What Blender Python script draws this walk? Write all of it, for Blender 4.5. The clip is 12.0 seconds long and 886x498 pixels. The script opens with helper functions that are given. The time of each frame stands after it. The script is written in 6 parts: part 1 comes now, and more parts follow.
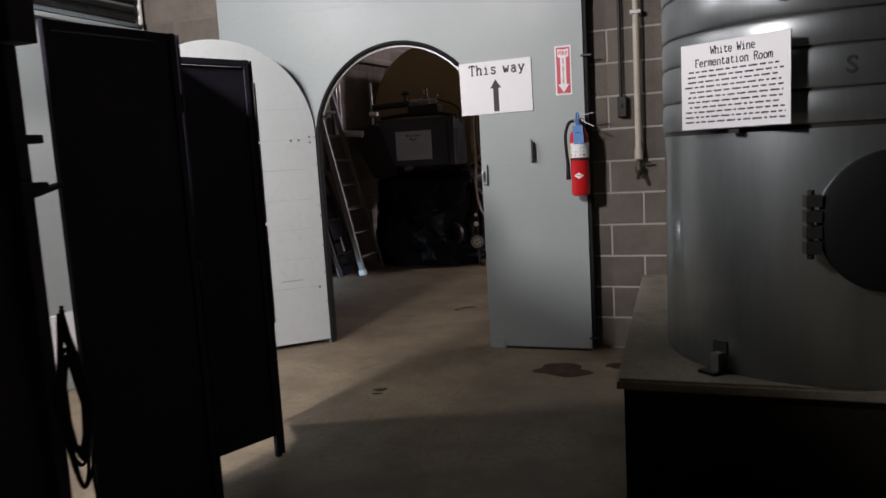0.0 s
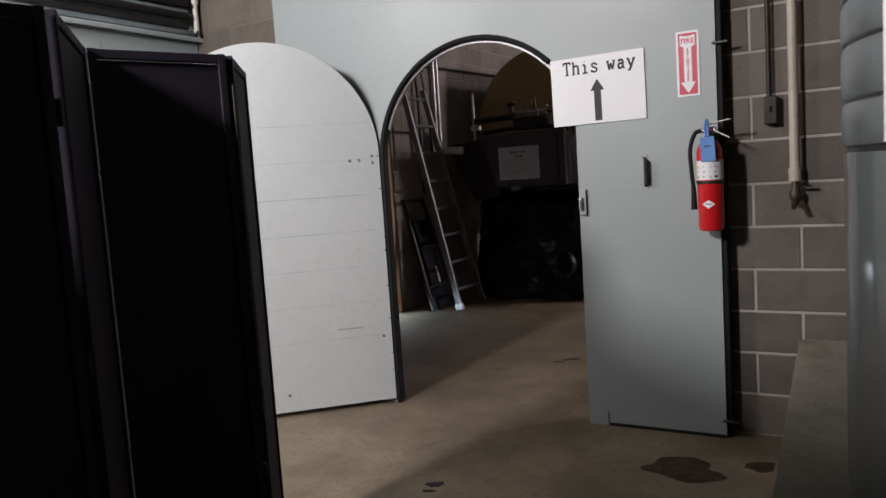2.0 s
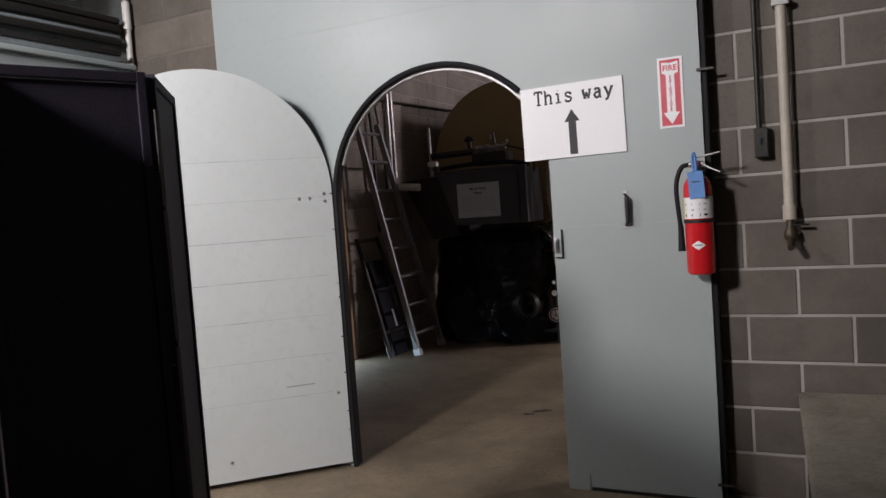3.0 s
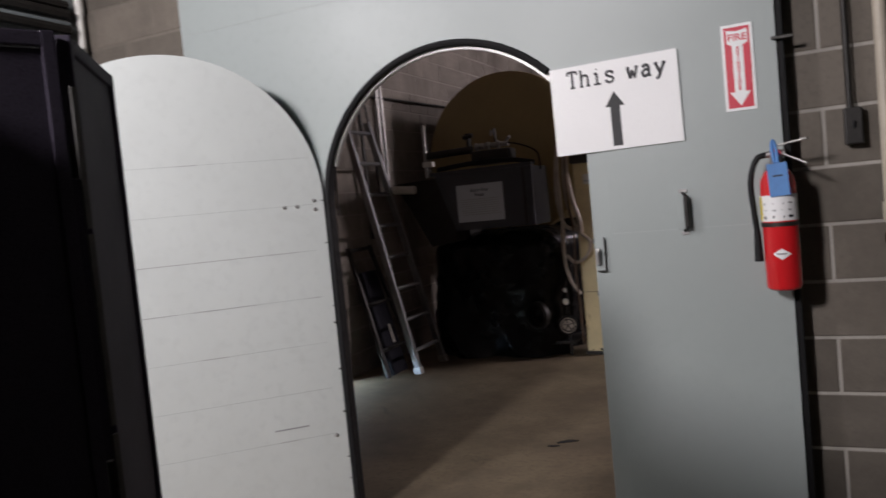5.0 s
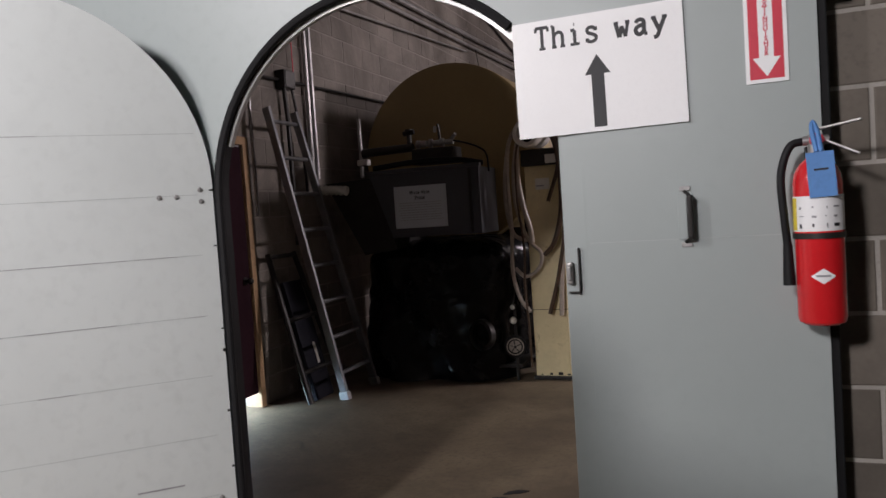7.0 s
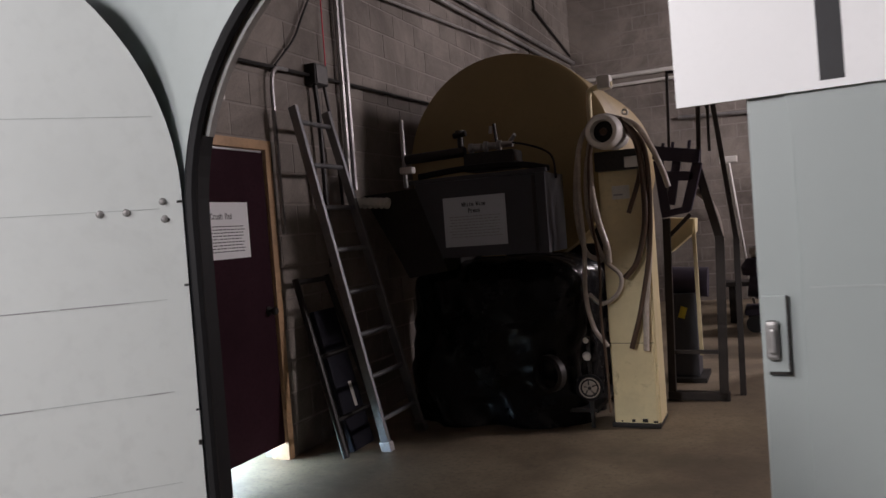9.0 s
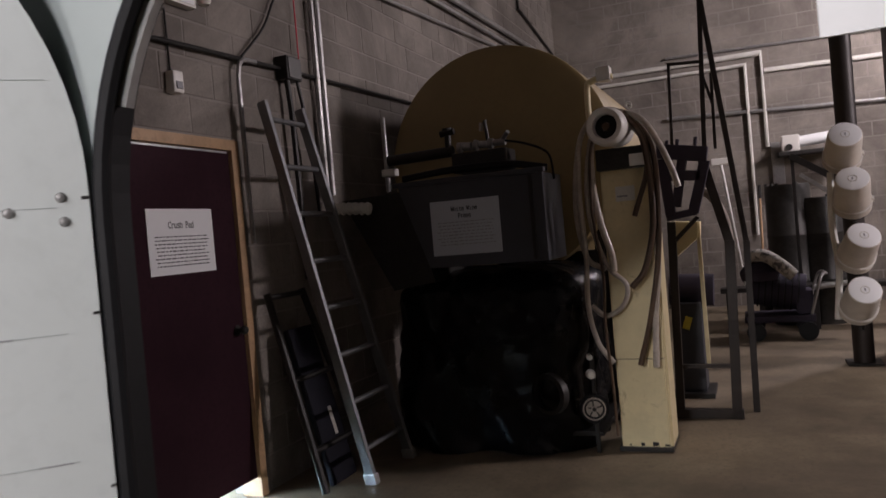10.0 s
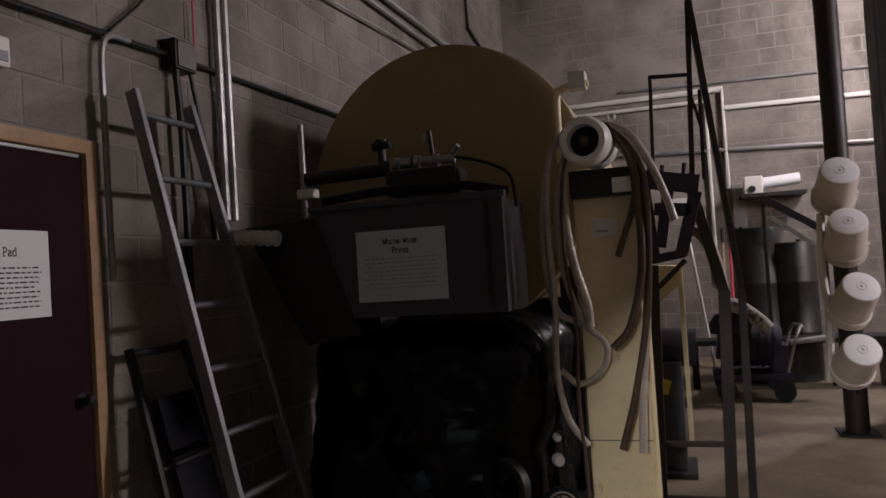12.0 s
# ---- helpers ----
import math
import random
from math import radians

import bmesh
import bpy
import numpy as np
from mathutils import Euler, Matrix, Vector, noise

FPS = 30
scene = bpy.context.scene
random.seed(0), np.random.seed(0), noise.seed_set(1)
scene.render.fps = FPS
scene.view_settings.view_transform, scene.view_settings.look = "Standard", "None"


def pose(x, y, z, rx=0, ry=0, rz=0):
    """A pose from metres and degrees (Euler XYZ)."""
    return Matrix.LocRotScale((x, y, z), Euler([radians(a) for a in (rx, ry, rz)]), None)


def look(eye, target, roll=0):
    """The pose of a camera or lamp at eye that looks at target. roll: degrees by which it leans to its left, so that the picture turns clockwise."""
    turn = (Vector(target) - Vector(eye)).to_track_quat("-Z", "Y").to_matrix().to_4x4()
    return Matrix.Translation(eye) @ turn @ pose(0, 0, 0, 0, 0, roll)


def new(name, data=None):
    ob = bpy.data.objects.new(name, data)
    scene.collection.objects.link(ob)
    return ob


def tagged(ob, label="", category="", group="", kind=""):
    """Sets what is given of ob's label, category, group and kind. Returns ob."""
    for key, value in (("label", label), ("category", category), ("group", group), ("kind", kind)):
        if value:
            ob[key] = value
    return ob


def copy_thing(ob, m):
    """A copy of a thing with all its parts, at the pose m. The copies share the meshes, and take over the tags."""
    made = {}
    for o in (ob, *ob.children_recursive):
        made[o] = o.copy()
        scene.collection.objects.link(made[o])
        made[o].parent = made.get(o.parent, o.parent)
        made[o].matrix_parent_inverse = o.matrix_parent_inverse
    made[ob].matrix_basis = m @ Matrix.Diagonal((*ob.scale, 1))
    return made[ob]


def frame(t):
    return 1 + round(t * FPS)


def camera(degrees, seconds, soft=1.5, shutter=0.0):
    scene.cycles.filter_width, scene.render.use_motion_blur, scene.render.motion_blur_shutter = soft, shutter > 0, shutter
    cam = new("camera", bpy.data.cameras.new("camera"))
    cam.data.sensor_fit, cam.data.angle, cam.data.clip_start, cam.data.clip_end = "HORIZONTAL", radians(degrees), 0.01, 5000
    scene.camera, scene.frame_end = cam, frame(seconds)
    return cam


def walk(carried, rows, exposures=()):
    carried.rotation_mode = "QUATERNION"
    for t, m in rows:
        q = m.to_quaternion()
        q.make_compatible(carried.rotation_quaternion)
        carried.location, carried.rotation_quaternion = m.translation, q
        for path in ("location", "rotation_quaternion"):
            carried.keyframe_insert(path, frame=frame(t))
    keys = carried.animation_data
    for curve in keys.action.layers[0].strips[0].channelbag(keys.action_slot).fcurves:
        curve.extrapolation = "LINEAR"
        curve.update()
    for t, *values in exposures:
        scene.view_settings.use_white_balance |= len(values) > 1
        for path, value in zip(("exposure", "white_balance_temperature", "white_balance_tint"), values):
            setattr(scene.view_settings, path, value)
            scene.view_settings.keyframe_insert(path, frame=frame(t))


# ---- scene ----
cam = camera(60.8, 12.0, shutter=0.4)
PATH = [
    (0, (0.283, -0.221, 1.341), (-0.401, 1.641, 1.085), -3.3),
    (0.5, (0.292, 0.034, 1.337), (-0.382, 1.906, 1.138), -1.3),
    (1, (0.278, 0.357, 1.364), (-0.381, 2.239, 1.217), -2.5),
    (1.5, (0.235, 0.611, 1.363), (-0.684, 2.384, 1.251), -3.3),
    (2, (0.159, 0.867, 1.358), (-0.843, 2.587, 1.163), -3.8),
    (2.5, (0.022, 1.035, 1.386), (-0.941, 2.786, 1.307), -4.6),
    (3, (-0.075, 1.19, 1.374), (-0.963, 2.979, 1.266), -4.1),
    (3.2, (-0.114, 1.24, 1.35), (-1.056, 3.002, 1.267), -3.7),
    (4.8, (-0.408, 1.656, 1.397), (-1.34, 3.423, 1.299), -4.7),
    (5, (-0.462, 1.692, 1.406), (-1.314, 3.498, 1.299), -5.5),
    (5.5, (-0.537, 1.778, 1.405), (-1.272, 3.631, 1.24), -5.7),
    (6, (-0.605, 1.954, 1.378), (-1.324, 3.819, 1.299), -5.2),
    (6.5, (-0.648, 2.191, 1.372), (-1.395, 4.044, 1.276), -3.9),
    (7, (-0.727, 2.393, 1.361), (-1.437, 4.261, 1.267), -3.8),
    (7.5, (-0.803, 2.596, 1.381), (-1.541, 4.454, 1.331), -3.7),
    (7.7, (-0.836, 2.659, 1.372), (-1.6, 4.507, 1.317), -3.9),
    (9.3, (-1.222, 3.336, 1.387), (-2.037, 5.162, 1.333), -4.3),
    (9.5, (-1.271, 3.403, 1.383), (-2.025, 5.252, 1.277), -4.1),
    (10, (-1.377, 3.629, 1.378), (-2.1407, 5.4765, 1.346), -5.0),
    (10.5, (-1.447, 3.875, 1.385), (-2.1637, 5.7415, 1.41), -4.3),
    (11, (-1.549, 4.098, 1.396), (-2.1804, 5.9956, 1.4045), -3.5),
    (11.5, (-1.675, 4.339, 1.373), (-2.2354, 6.2596, 1.4), -3.7),
    (12, (-1.717, 4.603, 1.386), (-2.3274, 6.5066, 1.4445), -3.6),
]
walk(cam, [(t, look(eye, target, roll)) for t, eye, target, roll in PATH])

# ---------------------------------------------------------------- world and light
world = bpy.data.worlds.new("world")
scene.world = world
world.use_nodes = True
sky = world.node_tree.nodes.new("ShaderNodeTexSky")
sky.sky_type = "NISHITA"
sky.sun_disc = False
sky.sun_elevation, sky.sun_rotation = radians(35), radians(60)
world.node_tree.links.new(sky.outputs[0], world.node_tree.nodes["Background"].inputs[0])
world.node_tree.nodes["Background"].inputs[1].default_value = 0.1


def lamp(name, kind, at, energy, colour, size, aim=None):
    data = bpy.data.lights.new(name, kind)
    data.energy, data.color = energy, colour
    if kind == "AREA":
        data.shape, data.size = "DISK", size
    else:
        data.shadow_soft_size = size
    ob = new(name, data)
    ob.matrix_world = look(at, aim) if aim else Matrix.Translation(at)
    return ob


lamp("work_lamp", "AREA", (-3.2, 2.4, 2.84), 28, (1.0, 0.94, 0.97), 0.3, (-1.5, 4.5, 0.9))
lamp("work_lamp", "AREA", (-2.4, -0.4, 3.1), 175, (1.0, 0.94, 0.97), 0.5, (-2.1, 6.0, 0.6))
lamp("hall_lamp", "AREA", (4.2, 9.9, 3.4), 205, (1.0, 0.88, 0.93), 0.7, (-2.6, 9.0, 1.2))
lamp("hall_lamp", "POINT", (0.9, 13.3, 4.0), 340, (1.0, 0.89, 0.94), 0.25)
gap = lamp("doorway_daylight", "AREA", (-4.62, 6.68, 0.13), 42, (0.55, 0.77, 1.0), 0.2, (-3.6, 6.68, 0.03))
gap.data.shape, gap.data.size, gap.data.size_y = "RECTANGLE", 0.85, 0.18
scene.view_settings.exposure = 0.0

# ---------------------------------------------------------------- materials


def material(name, colour, rough=0.6, metal=0.0, grain=60.0, vary=0.12, stain=1.2, blotch=0.18, bump=0.15, tint=None,
             random_piece=0.0, coat=0.0, shine=0.5):
    """Base colour with fine grain and broad stains, and a fine relief."""
    m = bpy.data.materials.new(name)
    m.use_nodes = True
    nt = m.node_tree
    b = nt.nodes["Principled BSDF"]
    b.inputs["Metallic"].default_value = metal
    b.inputs["Coat Weight"].default_value = coat
    b.inputs["Specular IOR Level"].default_value = shine
    co = nt.nodes.new("ShaderNodeTexCoord")
    fine = nt.nodes.new("ShaderNodeTexNoise")
    fine.inputs["Scale"].default_value, fine.inputs["Detail"].default_value = grain, 5
    broad = nt.nodes.new("ShaderNodeTexNoise")
    broad.inputs["Scale"].default_value, broad.inputs["Detail"].default_value = stain, 6
    broad.inputs["Roughness"].default_value = 0.65
    geo = nt.nodes.new("ShaderNodeNewGeometry")
    nt.links.new(geo.outputs["Position"], fine.inputs["Vector"])
    nt.links.new(geo.outputs["Position"], broad.inputs["Vector"])

    def mix(a, bb, fac, mode="MIX"):
        n = nt.nodes.new("ShaderNodeMix")
        n.data_type, n.blend_type = "RGBA", mode
        for socket, v in ((n.inputs[0], fac), (n.inputs[6], a), (n.inputs[7], bb)):
            if hasattr(v, "is_output"):
                nt.links.new(v, socket)
            else:
                socket.default_value = v if isinstance(v, float) else (*v, 1)
        return n.outputs[2]

    def ramp(source, lo, hi):
        n = nt.nodes.new("ShaderNodeMapRange")
        n.inputs[1].default_value, n.inputs[2].default_value = lo, hi
        nt.links.new(source, n.inputs[0])
        return n.outputs[0]

    dark = [c * (1 - 2.2 * blotch) for c in colour] if tint is None else tint
    col = mix(colour, dark, ramp(broad.outputs[0], 0.42, 0.72))
    col = mix(col, [c * (1 - 2.5 * vary) for c in colour], ramp(fine.outputs[0], 0.5, 0.75))
    if random_piece:
        info = nt.nodes.new("ShaderNodeObjectInfo")
        hue = nt.nodes.new("ShaderNodeHueSaturation")
        mr = nt.nodes.new("ShaderNodeMapRange")
        mr.inputs[3].default_value, mr.inputs[4].default_value = 1 - random_piece, 1 + random_piece
        nt.links.new(info.outputs["Random"], mr.inputs[0])
        nt.links.new(mr.outputs[0], hue.inputs["Value"])
        nt.links.new(col, hue.inputs["Color"])
        col = hue.outputs[0]
    nt.links.new(col, b.inputs["Base Color"])
    r = nt.nodes.new("ShaderNodeMapRange")
    r.inputs[3].default_value, r.inputs[4].default_value = max(0.03, rough - 0.12), min(1, rough + 0.12)
    nt.links.new(broad.outputs[0], r.inputs[0])
    nt.links.new(r.outputs[0], b.inputs["Roughness"])
    if bump:
        bp = nt.nodes.new("ShaderNodeBump")
        bp.inputs["Strength"].default_value, bp.inputs["Distance"].default_value = bump, 0.004
        nt.links.new(fine.outputs[0], bp.inputs["Height"])
        nt.links.new(bp.outputs[0], b.inputs["Normal"])
    return m


def glow(name, colour, strength):
    m = bpy.data.materials.new(name)
    m.use_nodes = True
    b = m.node_tree.nodes["Principled BSDF"]
    b.inputs["Base Color"].default_value = (*colour, 1)
    b.inputs["Emission Color"].default_value = (*colour, 1)
    b.inputs["Emission Strength"].default_value = strength
    return m


M_FLOOR = material("concrete_floor", (0.280, 0.222, 0.148), 0.58, 0, 35, 0.16, 1.5, 0.27, 0.3)


def dirty(m, colour, scale, lo, hi, amount, squeeze=1.0):
    """A further layer of broad dirt with ragged edges over a material."""
    nt = m.node_tree
    b = nt.nodes["Principled BSDF"]
    old = b.inputs["Base Color"].links[0].from_socket
    geo = nt.nodes.new("ShaderNodeNewGeometry")
    n = nt.nodes.new("ShaderNodeTexNoise")
    n.inputs["Scale"].default_value, n.inputs["Detail"].default_value, n.inputs["Roughness"].default_value = scale, 9, 0.7
    n.inputs["Distortion"].default_value = 0.6
    r = nt.nodes.new("ShaderNodeMapRange")
    r.inputs[1].default_value, r.inputs[2].default_value, r.inputs[4].default_value = lo, hi, amount
    mx = nt.nodes.new("ShaderNodeMix")
    mx.data_type = "RGBA"
    fit = nt.nodes.new("ShaderNodeVectorMath")
    fit.operation = "MULTIPLY"
    fit.inputs[1].default_value = (1, 1, squeeze)
    nt.links.new(geo.outputs["Position"], fit.inputs[0])
    nt.links.new(fit.outputs[0], n.inputs["Vector"])
    nt.links.new(n.outputs[0], r.inputs[0])
    nt.links.new(r.outputs[0], mx.inputs[0])
    nt.links.new(old, mx.inputs[6])
    mx.inputs[7].default_value = (*colour, 1)
    nt.links.new(mx.outputs[2], b.inputs["Base Color"])


dirty(M_FLOOR, (0.13, 0.10, 0.072), 0.55, 0.44, 0.66, 0.75)
dirty(M_FLOOR, (0.07, 0.055, 0.042), 3.2, 0.60, 0.72, 0.6)
M_BLOCK = material("painted_block", (0.160, 0.138, 0.114), 0.8, 0, 60, 0.07, 2.4, 0.2, 0.35, random_piece=0.22)
M_MORTAR = material("mortar", (0.44, 0.41, 0.37), 0.9, 0, 120, 0.1, 2.0, 0.1, 0.5)
M_PAINTED = material("painted_joint", (0.185, 0.162, 0.135), 0.85, 0, 90, 0.14, 1.6, 0.14, 0.5)
M_HALLBLOCK = material("hall_block", (0.25, 0.22, 0.19), 0.85, 0, 70, 0.10, 0.9, 0.2, 0.5, random_piece=0.18)
M_HALLMORTAR = material("hall_mortar", (0.27, 0.24, 0.215), 0.9, 0, 120, 0.1, 0.9, 0.15, 0.5)
M_PANEL = material("panel_paint", (0.36, 0.40, 0.392), 0.42, 0, 25, 0.02, 0.8, 0.035, 0.04)
M_LEAF = material("door_paint", (0.62, 0.655, 0.64), 0.45, 0, 25, 0.03, 1.2, 0.04, 0.06)
M_REVEAL = material("reveal_metal", (0.40, 0.40, 0.39), 0.42, 0.35, 40, 0.08, 3, 0.15, 0.08)
M_RUBBER = material("black_rubber", (0.009, 0.009, 0.010), 0.6, 0, 60, 0.1, 2, 0.1, 0.1, shine=0.25)
M_STEEL = material("stainless", (0.28, 0.306, 0.308), 0.40, 0.82, 6, 0.02, 0.6, 0.05, 0.0, coat=0.55)
M_STEEL.node_tree.nodes["Principled BSDF"].inputs["Coat Roughness"].default_value = 0.045
M_BAND = material("stainless_band", (0.30, 0.325, 0.325), 0.36, 0.85, 6, 0.02, 0.6, 0.05, 0.0)
M_ALU = material("aluminium", (0.23, 0.23, 0.235), 0.5, 0.6, 80, 0.1, 4, 0.15, 0.08)
M_BLACK = material("black_cloth", (0.042, 0.035, 0.053), 0.75, 0, 200, 0.15, 2, 0.1, 0.2, shine=0.25)
M_NAVY = material("navy_board", (0.010, 0.010, 0.017), 0.7, 0, 60, 0.15, 3, 0.2, 0.1, shine=0.2)
M_TARP = material("black_tarp", (0.005, 0.005, 0.006), 0.26, 0, 22, 0.1, 2, 0.1, 0.5, shine=0.22)
M_WHITE = material("white_board", (0.86, 0.86, 0.86), 0.5, 0, 90, 0.01, 1.5, 0.02, 0.02)
M_INK = material("black_ink", (0.02, 0.02, 0.022), 0.6, 0, 90, 0.05, 2, 0.05, 0.0)
M_GREYINK = material("grey_print", (0.30, 0.30, 0.31), 0.6, 0, 90, 0.05, 2, 0.05, 0.0)
M_RED = material("red_enamel", (0.62, 0.015, 0.02), 0.25, 0, 50, 0.03, 3, 0.05, 0.02, coat=0.4)
M_SIGNRED = material("sign_red", (0.60, 0.03, 0.06), 0.45, 0, 50, 0.03, 3, 0.05, 0.0)
M_BLUE = material("blue_tag", (0.11, 0.27, 0.60), 0.55, 0, 60, 0.05, 5, 0.1, 0.05)
M_YELLOW = material("yellow", (0.75, 0.6, 0.06), 0.5, 0, 60, 0.05, 5, 0.1, 0.05)
M_CONC = material("plinth_concrete", (0.33, 0.30, 0.24), 0.85, 0, 45, 0.15, 2.2, 0.2, 0.6)
M_PIPE = material("cream_pipe", (0.55, 0.49, 0.40), 0.5, 0, 60, 0.06, 3, 0.15, 0.1)
M_BRASS = material("old_brass", (0.10, 0.075, 0.05), 0.55, 0.5, 60, 0.15, 6, 0.25, 0.1)
# white paper greyed: the shade on the trough front is in this colour
M_SHEET = material("shaded_sheet", (0.44, 0.47, 0.52), 0.35, 0, 90, 0.01, 1.5, 0.03, 0.02)
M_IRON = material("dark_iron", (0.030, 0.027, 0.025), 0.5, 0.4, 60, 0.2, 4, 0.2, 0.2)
M_GALV = material("galvanised", (0.42, 0.41, 0.40), 0.45, 0.7, 60, 0.12, 5, 0.18, 0.1)
M_MAROON = material("maroon_door", (0.031, 0.010, 0.016), 0.75, 0, 40, 0.1, 1.5, 0.15, 0.1, shine=0.12)
M_WOOD = material("pine_frame", (0.48, 0.30, 0.16), 0.6, 0, 30, 0.12, 3, 0.15, 0.2)
M_TAN = material("tan_enamel", (0.30, 0.22, 0.10), 0.5, 0, 30, 0.04, 1.2, 0.10, 0.05)
M_CREAM = material("cream_enamel", (0.74, 0.63, 0.37), 0.48, 0, 30, 0.05, 2.0, 0.10, 0.06)
M_GREY = material("grey_enamel", (0.042, 0.043, 0.052), 0.55, 0, 40, 0.06, 1.5, 0.12, 0.06)
M_BUCKET = material("bucket_plastic", (0.72, 0.69, 0.64), 0.42, 0, 50, 0.03, 4, 0.07, 0.03)
M_CEIL = material("dark_ceiling", (0.035, 0.035, 0.037), 0.9, 0, 30, 0.1, 1, 0.2, 0.3)
M_DUCT = material("grey_duct", (0.22, 0.25, 0.26), 0.6, 0.1, 40, 0.08, 2, 0.15, 0.1)
M_PVC = material("pvc", (0.70, 0.68, 0.63), 0.4, 0, 60, 0.04, 4, 0.1, 0.03)
M_HOSE = material("clear_hose", (0.46, 0.40, 0.34), 0.3, 0, 60, 0.1, 8, 0.2, 0.05)
M_HOSEDARK = material("brown_hose", (0.085, 0.05, 0.03), 0.35, 0, 60, 0.1, 8, 0.2, 0.05)
M_FAINT = material("faint_joint", (0.41, 0.445, 0.435), 0.6, 0, 60, 0.05, 3, 0.1, 0.0)
M_STAIN = material("dried_spill", (0.075, 0.052, 0.033), 0.8, 0, 50, 0.15, 12, 0.3, 0.1, shine=0.2)
dirty(M_LEAF, (0.36, 0.38, 0.36), 2.2, 0.60, 0.80, 0.25)
dirty(M_PANEL, (0.27, 0.30, 0.295), 2.0, 0.58, 0.80, 0.3)
dirty(M_CONC, (0.12, 0.10, 0.075), 2.6, 0.5, 0.7, 0.6)
dirty(M_CREAM, (0.25, 0.18, 0.09), 7.0, 0.62, 0.72, 0.6)
dirty(M_HALLBLOCK, (0.075, 0.062, 0.054), 0.8, 0.43, 0.66, 0.8)
dirty(M_BLOCK, (0.09, 0.078, 0.066), 1.4, 0.5, 0.72, 0.5)
dirty(M_BAND, (0.17, 0.18, 0.18), 5.0, 0.40, 0.70, 0.6, 0.12)
dirty(M_STEEL, (0.17, 0.18, 0.18), 5.0, 0.40, 0.70, 0.6, 0.12)
M_BLACKBASE = material("near_black_base", (0.035, 0.031, 0.026), 0.85, 0, 45, 0.15, 2.2, 0.2, 0.6, shine=0.2)
M_DULL = material("dull_steel", (0.075, 0.072, 0.068), 0.5, 0.6, 60, 0.15, 4, 0.25, 0.15)
M_CLOTH = material("pale_cloth", (0.55, 0.52, 0.47), 0.85, 0, 60, 0.1, 8, 0.2, 0.4)
dirty(M_CLOTH, (0.06, 0.055, 0.055), 16.0, 0.50, 0.58, 0.9)

# ---------------------------------------------------------------- mesh helpers
PLACE = {}
ALIGN = [Matrix()]


def hall(k, x=0.0, y=0.0, z=0.0, kz=None):
    """Sets the scale and offset at which the next things of the hall are laid out, about the doorway."""
    a = Matrix.Translation((-1.447 + x, 3.875 + y, z))
    ALIGN[0] = a @ Matrix.Diagonal((k, k, k if kz is None else kz, 1)) @ Matrix.Translation((1.514, -3.894, 0))


def thing(name, at=(0, 0, 0), label="", category="", group="", turn=(0, 0, 0), kind=""):
    ob = new(name)
    at = ALIGN[0] @ Vector(at)
    ob.matrix_world = pose(*at, *turn)
    PLACE[ob.name] = pose(*at, *turn)
    return tagged(ob, label, category, group, kind)


def part(name, bm, mat, parent=None, label="", smooth=False, local=False):
    """One mesh object from bm, under a thing or a part; world coordinates unless local."""
    base = PLACE.get(parent.name, Matrix()) if parent else Matrix()
    if not local and parent:
        bmesh.ops.transform(bm, matrix=base.inverted() @ ALIGN[0], verts=bm.verts)
    bmesh.ops.recalc_face_normals(bm, faces=bm.faces)
    me = bpy.data.meshes.new(name)
    bm.to_mesh(me)
    bm.free()
    me.materials.append(mat)
    if smooth:
        for p in me.polygons:
            p.use_smooth = True
        me.set_sharp_from_angle(angle=radians(38))
    ob = new(name, me)
    if parent:
        ob.parent = parent
        PLACE[ob.name] = base
    if label:
        ob["label"] = label
    return ob


def box(bm, lo, hi, bevel=0.0):
    c = [(a + b) / 2 for a, b in zip(lo, hi)]
    s = [abs(b - a) for a, b in zip(lo, hi)]
    r = bmesh.ops.create_cube(bm, size=1, matrix=Matrix.LocRotScale(c, None, s))
    if bevel:
        edges = {e for v in r["verts"] for e in v.link_edges}
        bmesh.ops.bevel(bm, geom=list(edges), offset=bevel, segments=2, affect="EDGES", profile=0.6)
    return bm


def boxed(lo, hi, bevel=0.0):
    return box(bmesh.new(), lo, hi, bevel)


def rod(bm, a, b, r, seg=12, r2=None):
    a, b = Vector(a), Vector(b)
    d = b - a
    m = Matrix.Translation((a + b) / 2) @ d.to_track_quat("Z", "Y").to_matrix().to_4x4()
    bmesh.ops.create_cone(bm, cap_ends=True, segments=seg, radius1=r, radius2=r if r2 is None else r2, depth=d.length, matrix=m)
    return bm


def smooth_path(points, n=6):
    """Points along a Catmull-Rom curve."""
    p = [Vector(q) for q in points]
    p = [p[0] * 2 - p[1]] + p + [p[-1] * 2 - p[-2]]
    out = []
    for i in range(1, len(p) - 2):
        for k in range(n):
            t = k / n
            out.append(0.5 * (2 * p[i] + (p[i + 1] - p[i - 1]) * t + (2 * p[i - 1] - 5 * p[i] + 4 * p[i + 1] - p[i + 2]) * t * t
                              + (3 * p[i] - p[i - 1] - 3 * p[i + 1] + p[i + 2]) * t ** 3))
    return out + [p[-2]]


